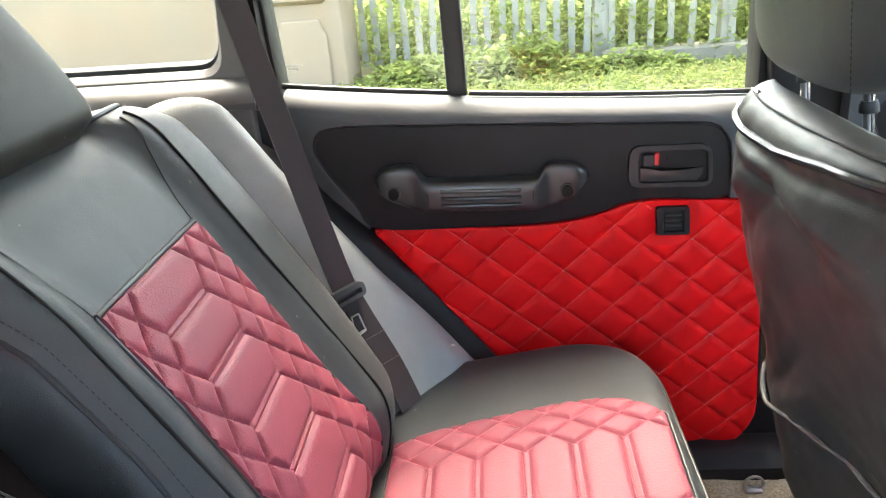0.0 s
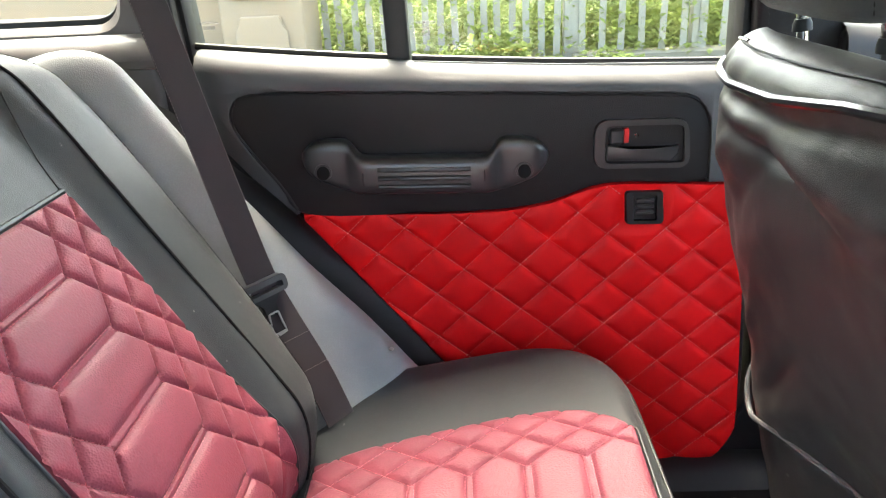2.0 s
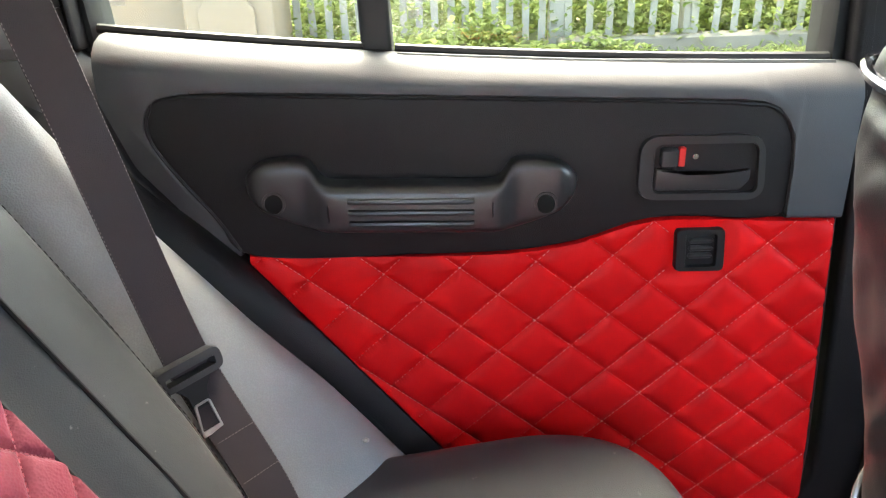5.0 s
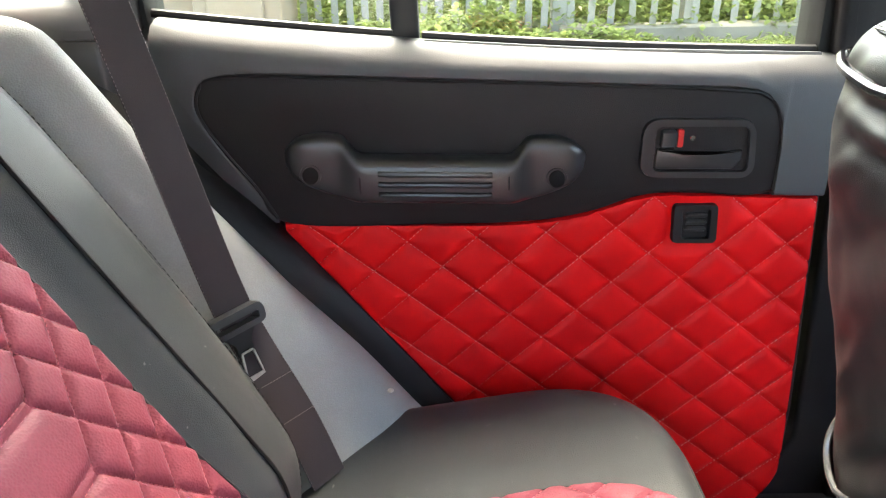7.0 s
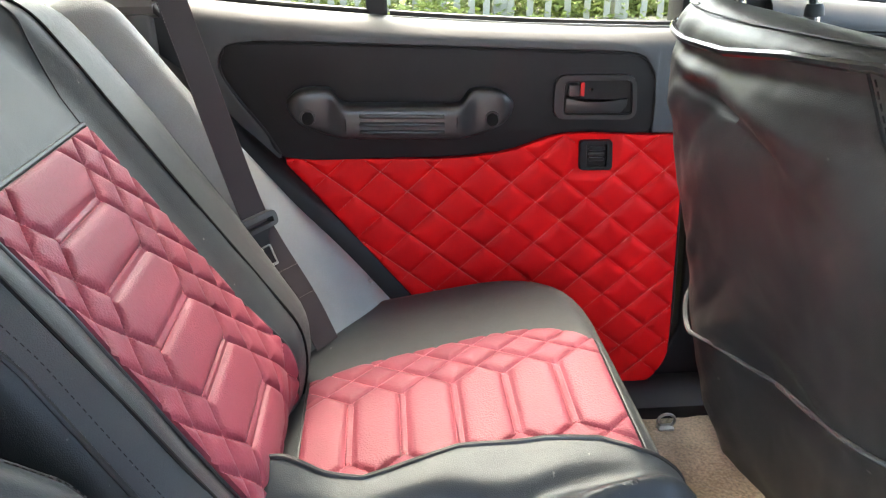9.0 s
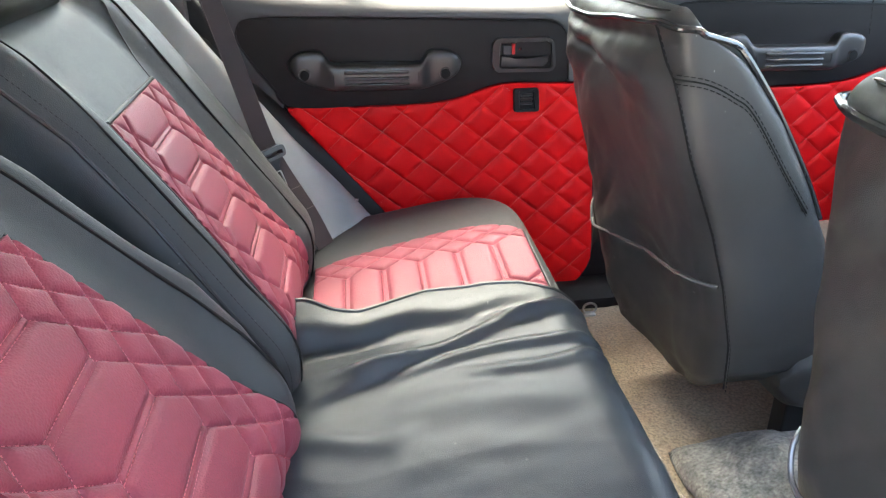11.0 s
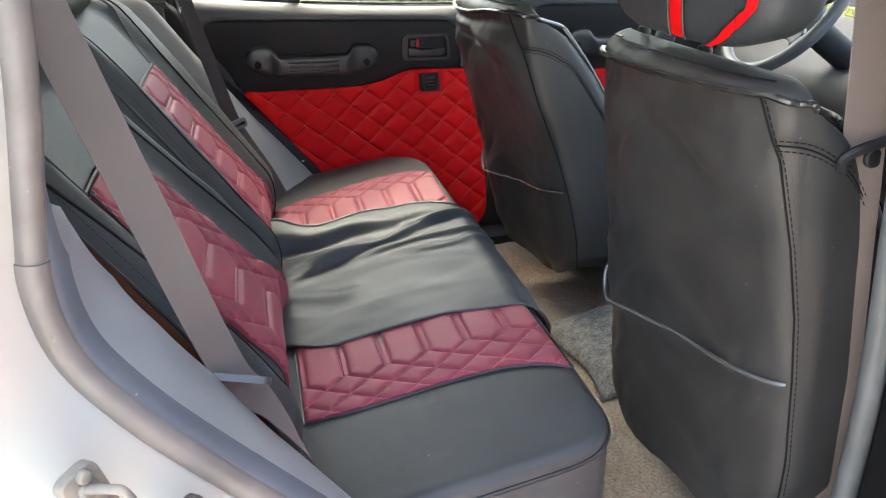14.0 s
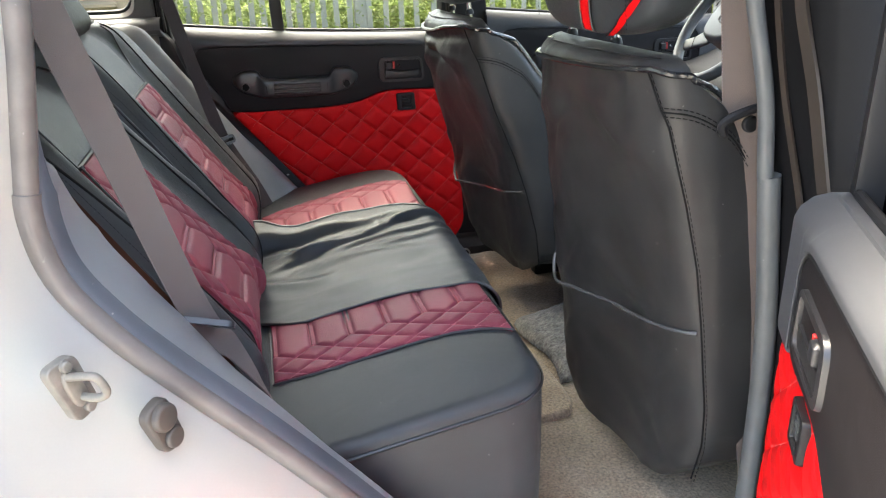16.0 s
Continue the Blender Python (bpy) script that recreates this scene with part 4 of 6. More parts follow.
def front_seat(label, yc, pocket_side, dx, hem, lean, pz, slack):
    st = thing("car_chair", label, "car seat", group="front seats")
    w0, d0 = 0.228, 0.088

    def rear_x(z):
        return np.interp(z, *lean)

    def half_w(z):
        return np.interp(z, [hem - 0.01, hem + 0.05, hem + 0.13, 0.80, 1.0, 1.13, 1.2], [0.185, 0.212, 0.226, 0.230, 0.230, 0.227, 0.220])

    def front_x(z):
        return dx + np.interp(z, [0.43, 0.6, 0.8, 0.87, 0.954, 1.044, 1.113, 1.140, 1.156, 1.171, 1.2], [0.80, 0.80, 0.785, 0.76, 0.718, 0.663, 0.613, 0.590, 0.568, 0.535, 0.525])

    def dims(z):
        """At height z: how far into the rounded top, its narrowing, half depth, middle and half width."""
        k = min(1.0, max(0, (z - 1.163) / 0.032))
        e = max(0.05, max(0.0, 1 - k ** 1.9) ** 0.56)
        lo = max(0, (hem + 0.04 - z) / 0.04)
        e *= 1 - 0.12 * lo
        w = half_w(z) * (0.84 + 0.16 * e) if k else half_w(z) * (1 - 0.05 * lo)
        full = float(np.interp(z, [0.43, 0.50, 0.58, 0.90, 1.0, 1.06, 1.12, 1.16], [0.055, 0.065, d0, d0, 0.086, 0.078, 0.068, 0.064]))
        return k, e, full * (0.12 + 0.88 * e), float(rear_x(z)) + full, w

    def rise(z, a):
        """The shoulder stands higher towards the open doorway."""
        up = [0.018, 0.010, -0.006, -0.012, -0.008] if yc > 0.6 else [0.018, 0.010, 0.003, -0.002, -0.006]
        return float(np.interp(a, [-1, -0.5, 0, 0.5, 1], up)) * min(1.0, max(0.0, (z - 1.0) / 0.16)) * (1 - 0.9 * min(1.0, max(0.0, (z - 1.163) / 0.032)))

    def swing(z, a):
        """The cover hangs further back towards the far door."""
        return slack * max(0.0, a) * float(np.interp(z, [0.45, 0.60, 0.75, 0.95, 1.12], [0.85, 0.95, 1.0, 0.68, 0.0]))

    def surf(z, a):
        """Rear surface at height z, a from -1 to 1 across."""
        k, e, d, xc, w = dims(z)
        r = bow(z)
        return np.array([xc - d * max(0, 1 - abs(a) ** r) ** (1 / r) - swing(z, a), yc + a * w, z + rise(z, a)])

    def bow(z):
        """How square the rear corners are: rounder at the shoulder."""
        return float(np.interp(z, [1.0, 1.15], [4.0, 2.9]))

    q_front = supercurve(1, 1, 8, 130)
    loops = []
    zs = np.r_[np.linspace(hem, 1.04, 56), np.linspace(1.045, 1.152, 30), 1.157, 1.161, 1.163 + 0.032 * np.sin(np.linspace(0.04, 1, 16) * math.pi / 2)]
    for z in zs:
        k, e, d, xc, w = dims(z)
        q = supercurve(1, 1, bow(z), 130)
        q = np.where(q[:, 1:] < 0, q_front, q)
        L_ = []
        for a, b in q:
            p = np.array([xc - b * (d if b > 0 else (front_x(z) - xc) * (0.12 + 0.88 * e)), yc + a * w, z])
            if b > -0.2:
                # slack folds under the shoulder, the pocket's bulge, small dents
                sh = math.exp(-((z - 1.09) / 0.05) ** 2)
                r = 0.006 * sh * math.sin((a * 1.6 * pocket_side + (1.12 - z) * 9) * 3.0)
                r += 0.0055 * nz((a * 0.9, z * 3.0, 0), 1.7, yc) + 0.0030 * nz((a * 3, z * 5, 0), 2.4, yc + 4) * (0.4 + 0.6 * abs(a))
                r += 0.0016 * nz((a * 2 + z * 6, z * 2, 0), 5.0, yc + 9)
                for fa, fz, sl, fh, fw, fl in FOLDS:
                    q1 = (z - fz) - sl * (a * pocket_side - fa) * 0.2
                    r += fh * max(0.0, 1 - abs(a) ** 3) * math.exp(-(q1 / fw) ** 2 - ((a * pocket_side - fa) / fl) ** 2)
                if yc > 0.6:
                    r += 0.007 * max(0.0, 1 - abs(a) ** 8) * math.exp(-((z - 1.146) / 0.011) ** 2)
                    r += 0.008 * max(0.0, 1 - abs((a - 0.1) / 0.6) ** 3) * math.exp(-((z - 1.086 - 0.045 * a) / 0.009) ** 2)
                    r -= 0.006 * max(0.0, 1 - abs(a) ** 4) * math.exp(-((z - 1.116 - 0.03 * a) / 0.013) ** 2)
                pk = 1 / (1 + math.exp((z - (0.735 + 0.05 * abs(a) ** 2)) / 0.006))
                r -= 0.005 * pk * max(0, 1 - abs(a) ** 3)
                p[0] += r * max(0, b + 0.2)
            p[0] -= swing(z, a)
            p[2] += rise(z, a) * (0.5 + 0.5 * b) - 0.014 * max(0.0, -b) * min(1.0, max(0.0, (z - 1.05) / 0.11))
            # rounded lower corners of the cover
            p[2] += (0.075 if a * pocket_side > 0 else 0.045) * abs(a) ** 5 * max(0.0, min(1.0, (hem + 0.16 - z) / 0.16))
            L_.append(p)
        loops.append(L_)
    body = put("backrest", loft(np.array(loops)), SEATBACK, st)
    # piping round the shoulder
    a = np.linspace(-1, 1, 50)
    ln = [surf(1.163, t * 0.985) + np.array([-0.002, 0, 0.001]) for t in a]
    wl = []
    for s_ in (-1, 1):
        for z in (1.150, 1.136, 1.10, 1.06, 0.982, 0.94, 0.90):
            k, e, d, xc, w = dims(z)
            wl.append(np.array([xc + 0.93 * (front_x(z) - xc) * (0.12 + 0.88 * e), yc + s_ * w * 0.93, z]))
    side_pts = []
    for s_, z in ((-1, 1.163), (1, 1.163)):
        for b_ in (0.45, 0.0, -0.3):
            k, e, d, xc, w = dims(z)
            side_pts.append(np.array([xc - b_ * (d if b_ > 0 else (front_x(z) - xc) * (0.12 + 0.88 * e)), yc + s_ * w * 1.004, z + rise(z, s_) * (0.5 + 0.5 * b_) - 0.014 * max(0.0, -b_)]))
    lower = [p for p in wl[7:] if p[2] < 1.15]
    ln = list(smoothline(wl[:7][::-1] + side_pts[:3][::-1] + ln[2:-2] + side_pts[3:] + lower, 200))
    put("shoulder_piping", tube(np.array(ln) + np.array((-0.0025, 0, 0.0015)), 0.0046, 8), GLOSSPIPE, st)
    # pocket piping: rises at the inner edge, then runs across
    pts = []
    for t in np.linspace(0, 1, 60):
        aa = 0.985 - t * 1.94
        z = np.interp(t, [0, 0.03, 0.06, 0.12, 0.22, 0.42, 0.63, 0.8, 1.0], [0.780, 0.752, 0.734, 0.730, 0.737, 0.750, 0.767, 0.783, 0.803]) + pz
        pts.append(surf(z, aa) + np.array([-0.005 - 0.008 * max(0.0, 1 - abs(t - 0.12) / 0.12), 0.002, 0]))
    put("pocket_piping", tube(smoothline(pts, 120), 0.0036, 8), SILVER, st, "grey piping on the map pocket")
    # side seam and its stitches
    sd = [surf(z, np.interp(z, [0.45, 0.8, 1.0, 1.10, 1.163], [-0.965, -0.96, -0.955, -0.94, -0.86])) + np.array([-0.002, -0.001, 0]) for z in np.linspace(hem + 0.05, 1.163, 60)]
    put("side_seam", tube(sd, 0.0013, 6), BLACKTHREAD, st)
    put("seam_stitching", stitch(np.array(sd) + np.array([0.0, -0.008, 0]), (-0.6, -0.8, 0), 0.009, 0.006, 0.002, 0.0014), BLACKTHREAD, st, smooth=False)
    wz = 0.016 if yc < 0.6 else 0.0
    for dz in (0, 0.011):
        sd = smoothline([(x + dx + 0.030, yc - half_w(z) * 0.999, z - dz + wz) for x, z in ((0.457, 1.121), (0.501, 1.112), (0.538, 1.094), (0.57, 1.069), (0.631, 0.982), (0.672, 0.925))], 40)
        put("seam_stitching", stitch(np.array(sd), (0, -1, 0), 0.0095, 0.0066, 0.0016, 0.0015), BLACKTHREAD, st, smooth=False)
    put("wing_seam", tube(np.array(sd) + np.array([0, 0, 0.0055]), 0.0012, 6), BLACKTHREAD, st)
    # cushion and its base
    cu = []
    for x in np.linspace(0.70, 1.16, 20):
        k = abs((x - 0.93) / 0.23)
        e = max(0.2, max(0, 1 - k ** 4) ** 0.25)
        cu.append([(x, yc + t[0] * 0.235 * (0.9 + 0.1 * e), 0.61 + 0.10 * (x - 0.6) * 0.3 + t[1] * 0.085 * e) for t in supercurve(1, 1, 4, 40)])
    put("seat_cushion", loft(np.array(cu)), SEATBACK, st)
    put("insert", slab(rounded([(yc - 0.13, 0.78), (yc + 0.13, 0.78), (yc + 0.13, 0.99), (yc - 0.13, 0.99)], 0.03), "x", 0.58, 0.672, 0.02), MAROON, st, "maroon quilted front insert")
    for sg in (-1, 1):
        put("rail", box(0.74, 1.10, yc + sg * 0.17 - 0.02, yc + sg * 0.17 + 0.02, 0.41, 0.55, 0.004), BLACKPLASTIC, st)
    # zip along the top
    zl = [surf(1.187, t) + np.array([-0.001, 0, 0.001]) for t in np.linspace(-0.93, 0.86, 30)]
    zp = put("zip", tube(zl, 0.0012, 6), BLACKPLASTIC, st)
    put("zip_pull", box(zl[-1][0] - 0.003, zl[-1][0] + 0.003, zl[-1][1] - 0.022, zl[-1][1] + 0.002, zl[-1][2], zl[-1][2] + 0.0025, 0.001), CHROME, zp, "small steel zip pull")
    return st


far_seat = front_seat("black leatherette front seat with piped map pocket by far door", 0.978, 1, -0.030, 0.555, ([0.40, 0.57, 0.70, 0.80, 0.89, 1.0, 1.12, 1.25], [0.590, 0.585, 0.566, 0.541, 0.512, 0.468, 0.428, 0.405]), 0.0, 0.062)
near_seat = front_seat("black leatherette front seat with piped map pocket by open doorway", 0.262, 1, 0.002, 0.465, ([0.40, 0.53, 0.66, 0.74, 0.81, 0.90, 1.0, 1.12, 1.25], [0.580, 0.578, 0.572, 0.560, 0.550, 0.535, 0.510, 0.473, 0.452]), -0.010, 0.052)
for y, dy, gp_, lab in ((1.075, 0.012, 0.020, "black leatherette head restraint of the far front seat"), (0.278, 0.064, 0.018, "black head restraint with red flashes on the near front seat")):
    hx, hw, hh = (0.515, 0.185, 0.095) if y > 0.5 else (0.533, 0.200, 0.100)
    h = headrest(y, (hx, y, 1.193), lab, w=hw, h=hh, d=0.062, up=(-0.12, 0, 0.99), fwd=(0.99, 0, 0.12), group="front head restraints", gap=gp_, post=(dy - 0.083, dy + 0.083))
    if y > 0.5:
        continue

    def pad_point(k, dy, lift=0.002, a=None):
        """On the rear face of the pad: k from foot to top, dy across."""
        e = max((1 - abs(k) ** 3.4) ** (1 / 3.4), 0.18)
        a = np.clip(dy / (hw * e), -0.985, 0.985) if a is None else a
        bb = -(1 - abs(a) ** 3.2) ** (1 / 3.2)
        up_, fw_ = np.array((-0.12, 0, 0.99)), np.array((0.99, 0, 0.12))
        p = np.array((hx, y, 1.193)) + up_ * (gp_ + hh + k * hh) + fw_ * 0.01 * (1 - k * k)
        p = p + np.array((0, 1.0, 0)) * hw * e * a * 1.004 + fw_ * 0.062 * (0.25 + 0.75 * e) * bb
        return p - fw_ * lift * (0.3 - bb) + np.array((0, -lift * (a < -0.8), -lift * (k < -0.7)))

    q = np.array([[pad_point(k, d) for d in np.linspace(-0.056, -0.024, 6)] for k in np.linspace(-0.86, 0.97, 30)])
    put("red_flash", grid(q), RED, h, "red leatherette flash")
    for d in (-0.057, -0.023):
        put("flash_seam", tube([pad_point(k, d, 0.003) for k in np.linspace(-0.86, 0.97, 30)], 0.0016, 6), PIPING, h)
    ks = np.linspace(-0.90, 0.95, 40)
    q = np.array([[pad_point(k, 0, 0.0025, a=-0.62 - 0.20 * min(1, (k + 0.9) / 0.5) - s * (0.10 - 0.04 * min(1, (k + 0.9) / 0.5))) for s in np.linspace(0, 1, 6)] for k in ks])
    put("red_flash", grid(q), RED, h, "red leatherette flash")
    put("flash_seam", tube([pad_point(k, 0, 0.003, a=-0.61 - 0.20 * min(1, (k + 0.9) / 0.5)) for k in ks], 0.0016, 6), PIPING, h)

# ---------------------------------------------------------------- seat belts
def belt(label, line, width_dir, web_mat, name="seat_belt"):
    b = thing(name, label, "seat belt", group="seat belts")
    L = smoothline(line, 60)
    turns = np.atleast_2d(np.array(width_dir, float))
    t = np.linspace(0, len(turns) - 1, len(L))
    D = np.stack([np.interp(t, np.arange(len(turns)), turns[:, k]) for k in range(3)], 1)
    web = put("webbing", strap(L, D, 0.047), web_mat, b)
    T = np.gradient(L, axis=0)
    T /= np.linalg.norm(T, axis=1)[:, None]
    N = D - T * (T * D).sum(1)[:, None]
    N /= np.linalg.norm(N, axis=1)[:, None]
    S = np.cross(T, N)
    for k in (-1, 1):
        tagged(put("edge_stitching", stitch(L + S * k * 0.0226, N.mean(0), 0.0042, 0.0022, 0.0006, 0.0009), BELTTHREAD, web, smooth=False), kind="stuff")
    return b


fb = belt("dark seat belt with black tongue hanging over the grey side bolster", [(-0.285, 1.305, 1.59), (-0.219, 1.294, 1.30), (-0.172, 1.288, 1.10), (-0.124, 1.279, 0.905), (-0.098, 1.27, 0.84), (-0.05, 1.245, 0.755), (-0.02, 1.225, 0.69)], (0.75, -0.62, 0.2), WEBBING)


def tongue(parent, c, along, face, thick=1.0):
    """Belt tongue: a plastic loop and a steel plate."""
    c, a, n = np.array(c), np.array(along, float), np.array(face, float)
    a /= np.linalg.norm(a)
    n -= a * (n @ a)
    n /= np.linalg.norm(n)
    s = np.cross(a, n)

    def at(o, h):
        return [c + s * x + a * y + n * h * thick for x, y in o]
    o = rounded([(-0.036, -0.012), (0.036, -0.012), (0.036, 0.012), (-0.036, 0.012)], 0.010, 5)
    i_ = rounded([(-0.026, -0.003), (0.026, -0.003), (0.026, 0.005), (-0.026, 0.005)], 0.002, 5)
    P = np.array([at(o, -0.006), at(o, 0.006), at(o * 0.96, 0.009), at(i_ * 1.05, 0.009), at(i_, 0.006), at(i_, -0.006)])
    t = put("tongue_loop", grid(P, True, True), PLASTIC, parent, "black plastic belt tongue")
    nk = [(-0.022, 0.010), (0.022, 0.010), (0.010, 0.024), (0.0095, 0.040), (-0.0095, 0.040), (-0.010, 0.024)]
    nk = rounded(nk, 0.003, 3)
    put("tongue_neck", loft(np.array([at(nk[:, :], -0.003), at(nk, 0.004)])), BLACKPLASTIC, t)
    o = rounded([(-0.0085, 0.034), (0.0085, 0.034), (0.012, 0.068), (-0.012, 0.068)], 0.003, 3)
    i_ = rounded([(-0.0065, 0.036), (0.0065, 0.036), (0.0095, 0.0625), (-0.0095, 0.0625)], 0.001, 3)
    P = np.array([at(o, 0.004), at(o, 0.0062), at(i_, 0.0062), at(i_, 0.004)])
    put("steel_plate", grid(P, True, True), STEEL, t)


tongue(fb, (-0.113, 1.264, 0.874), (0.25, -0.16, -1), (0.72, -0.60, 0.35))
for f in (0.805, 0.765):
    p = np.array((-0.05 - (f - 0.755) * 0.56, 1.245 + (f - 0.755) * 0.3, f))
    t = np.linspace(-0.022, 0.022, 8)
    put("belt_stitch", stitch(np.array([p + np.array((0.62, 0.75, 0.0)) * k + np.array((0.004, -0.004, 0)) for k in t]), (0.75, -0.62, 0.2), 0.004, 0.003), BELTTHREAD, fb, smooth=False)

nb = belt("dark seat belt hanging beside the near backrest", [(-0.295, 0.085, 1.60), (-0.222, 0.105, 1.30), (-0.172, 0.117, 1.10), (-0.118, 0.118, 0.90), (-0.08, 0.122, 0.84), (-0.045, 0.128, 0.76), (-0.03, 0.13, 0.68)], [(0.55, -0.8, 0.2), (0.56, -0.79, 0.2), (0.60, -0.76, 0.2), (0.72, -0.66, 0.2), (0.84, -0.22, 0.3), (0.72, 0.20, 0.38), (0.72, 0.24, 0.38)], LITWEB)
tongue(nb, (-0.108, 0.104, 0.893), (-0.06, 0.84, -0.54), (0.24, 0.52, 0.82), 0.55)

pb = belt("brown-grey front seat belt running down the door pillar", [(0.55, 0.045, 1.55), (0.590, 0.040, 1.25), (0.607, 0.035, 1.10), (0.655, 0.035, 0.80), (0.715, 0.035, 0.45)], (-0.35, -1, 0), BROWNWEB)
g = smoothline([(0.578, 0.03, 1.095), (0.574, 0.028, 1.11), (0.590, 0.022, 1.122), (0.63, 0.018, 1.133), (0.65, 0.018, 1.136)], 30)
put("belt_guide", tube(g, 0.006, 8), BLACKPLASTIC, pb, "black belt guide")
put("guide_button", slab(supercurve(0.012, 0.012, 2, 20) + (0.618, 1.106), "y", 0.04, 0.028, 0.003), BLACKPLASTIC, pb)

# ---------------------------------------------------------------- car body
car = thing("car", "white car body shell with dark trim and beige carpet", "car")
put("floor_pan", box(-0.5, 1.5, -0.02, 1.42, 0.36, 0.405, 0.004), BLACKPLASTIC, car)
rows = []
rnd = np.random.RandomState(3)
for x in np.linspace(0.25, 1.4, 90):
    r = []
    for y in np.linspace(0.0, 1.40, 110):
        hump = 0.07 * math.exp(-((y - 0.70) / 0.12) ** 4) * np.clip((x - 0.57) / 0.14, 0, 1)
        r.append((x, y, 0.410 + hump + 0.003 * nz((x, y, 0), 18) + 0.0015 * nz((x, y, 1), 60)))
    rows.append(r)
put("carpet", grid(np.array(rows)), CARPET, car, "worn beige floor carpet")
# roof, rails and pillars
put("roof", box(-1.55, 1.35, -0.12, 1.52, 1.63, 1.66, 0.012), PAINT, car)
put("headliner", box(-1.5, 1.3, -0.08, 1.48, 1.600, 1.626, 0.005), HEADLINER, car)
for y0, y1 in ((-0.14, -0.06), (1.47, 1.55)):
    put("roof_rail", box(-1.55, 1.3, y0, y1, 1.575, 1.65, 0.02), PAINT, car)
# near rear wheel-arch side of the doorway: an edge that falls forwards
edge = smoothline([(-0.194, 1.62), (-0.200, 1.40), (-0.210, 1.28), (-0.231, 1.16), (-0.239, 1.10), (-0.229, 1.035), (-0.194, 0.972), (-0.142, 0.905), (-0.038, 0.785), (0.045, 0.683), (0.13, 0.57), (0.20, 0.46), (0.27, 0.40), (0.40, 0.385), (0.60, 0.385)], 120)
T = np.gradient(edge, axis=0)
T /= np.linalg.norm(T, axis=1)[:, None]
out = np.stack([T[:, 1], -T[:, 0]], 1)
prof = [(-0.004, -0.030), (0.010, -0.045), (0.022, -0.062), (0.045, -0.082), (0.075, -0.100), (0.11, -0.125), (0.135, -0.155), (0.15, -0.185), (0.18, -0.200), (0.26, -0.205)]
rows = []
for (x, z), (ox, oz) in zip(edge, out):
    rows.append([(x + ox * d, y, z + oz * d) for d, y in prof])
put("door_jamb", grid(np.array(rows)), PAINT, car, "white painted rear door jamb")
put("near_quarter_skin", slab(np.array([(-0.40, 1.62), (-0.42, 1.15), (-0.40, 0.95), (-0.33, 0.80), (-0.22, 0.66), (-0.10, 0.50), (0.10, 0.30), (-1.5, 0.30), (-1.5, 1.17), (-0.54, 1.17), (-0.53, 1.62)]), "y", -0.16, -0.206, 0.01), PAINT, car)
p = put("near_quarter_glass", box(-1.48, -0.535, -0.185, -0.181, 1.165, 1.60, 0.001), DARKGLASS, car, smooth=False)
p.visible_shadow = False
put("near_rear_corner", box(-1.56, -1.48, -0.20, -0.10, 1.1, 1.62, 0.01), PAINT, car)
seal = np.array([(x + ox * 0.001, -0.037, z + oz * 0.001) for (x, z), (ox, oz) in zip(edge, out)])
put("door_seal", tube(seal[:30], 0.0130, 10), RUBBER, car, "grey rubber door seal")
put("door_seal", tube(seal[28:], 0.0145, 12), RUBBER, car, "grey rubber door seal")
rows = []
for i, ((x, z), (ox, oz)) in list(enumerate(zip(edge, out)))[20:]:
    k = min(1, (i - 19) / 10)
    t_ = 0.090 * float(np.clip(-(x - 0.01) / 0.09, 0, 1)) * float(np.clip((1.25 - z) / 0.06, 0, 1))
    dn = t_ / 0.090 * float(np.interp(z, [0.833, 0.905, 0.97, 1.035, 1.10, 1.16], [0.027, 0.010, 0.002, 0.001, 0.018, 0.040]))
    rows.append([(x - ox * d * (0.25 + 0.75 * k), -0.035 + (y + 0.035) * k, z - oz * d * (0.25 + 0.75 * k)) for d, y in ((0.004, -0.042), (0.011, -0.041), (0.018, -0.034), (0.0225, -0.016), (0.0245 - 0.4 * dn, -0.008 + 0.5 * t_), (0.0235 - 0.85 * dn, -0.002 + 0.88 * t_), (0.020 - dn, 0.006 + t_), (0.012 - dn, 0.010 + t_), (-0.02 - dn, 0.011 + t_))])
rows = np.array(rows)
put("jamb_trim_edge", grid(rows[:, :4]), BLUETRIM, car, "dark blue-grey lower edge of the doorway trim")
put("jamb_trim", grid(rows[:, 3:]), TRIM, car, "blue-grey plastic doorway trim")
# striker and bump stop on the jamb


def on(mx, md):
    v, f = md
    return [tuple(mx @ Vector(tuple(p))) for p in v], f


nrm = Vector((0.80, -0.58, 0.05)).normalized()
tang = Vector((0.42, 0.0, -0.9))
tang = (tang - nrm * tang.dot(nrm)).normalized()
side = nrm.cross(tang)


def frame_at(p):
    return Matrix(((side.x, tang.x, nrm.x, p[0]), (side.y, tang.y, nrm.y, p[1]), (side.z, tang.z, nrm.z, p[2]), (0, 0, 0, 1)))


sf = frame_at((-0.216, -0.120, 0.952))
plate = rounded([(-0.018, -0.036), (0.018, -0.030), (0.016, 0.036), (-0.016, 0.036)], 0.012, 5)
sk = thing("door_striker", "cream-painted steel door striker loop on the white jamb", "door striker")
put("plate", on(sf, slab(plate, "z", -0.006, 0.004, 0.002)), CREAM, sk)
put("boss", on(sf, slab(supercurve(0.010, 0.022, 3, 30), "z", 0.002, 0.008, 0.003)), CREAM, sk)
put("loop", on(sf, tube(smoothline([(-0.004, -0.016, 0.0), (0.002, -0.016, 0.022), (0.006, -0.012, 0.034), (0.006, 0.006, 0.036), (0.002, 0.012, 0.026), (0.0, 0.012, 0.0)], 40), 0.0042, 10)), CREAM, sk)
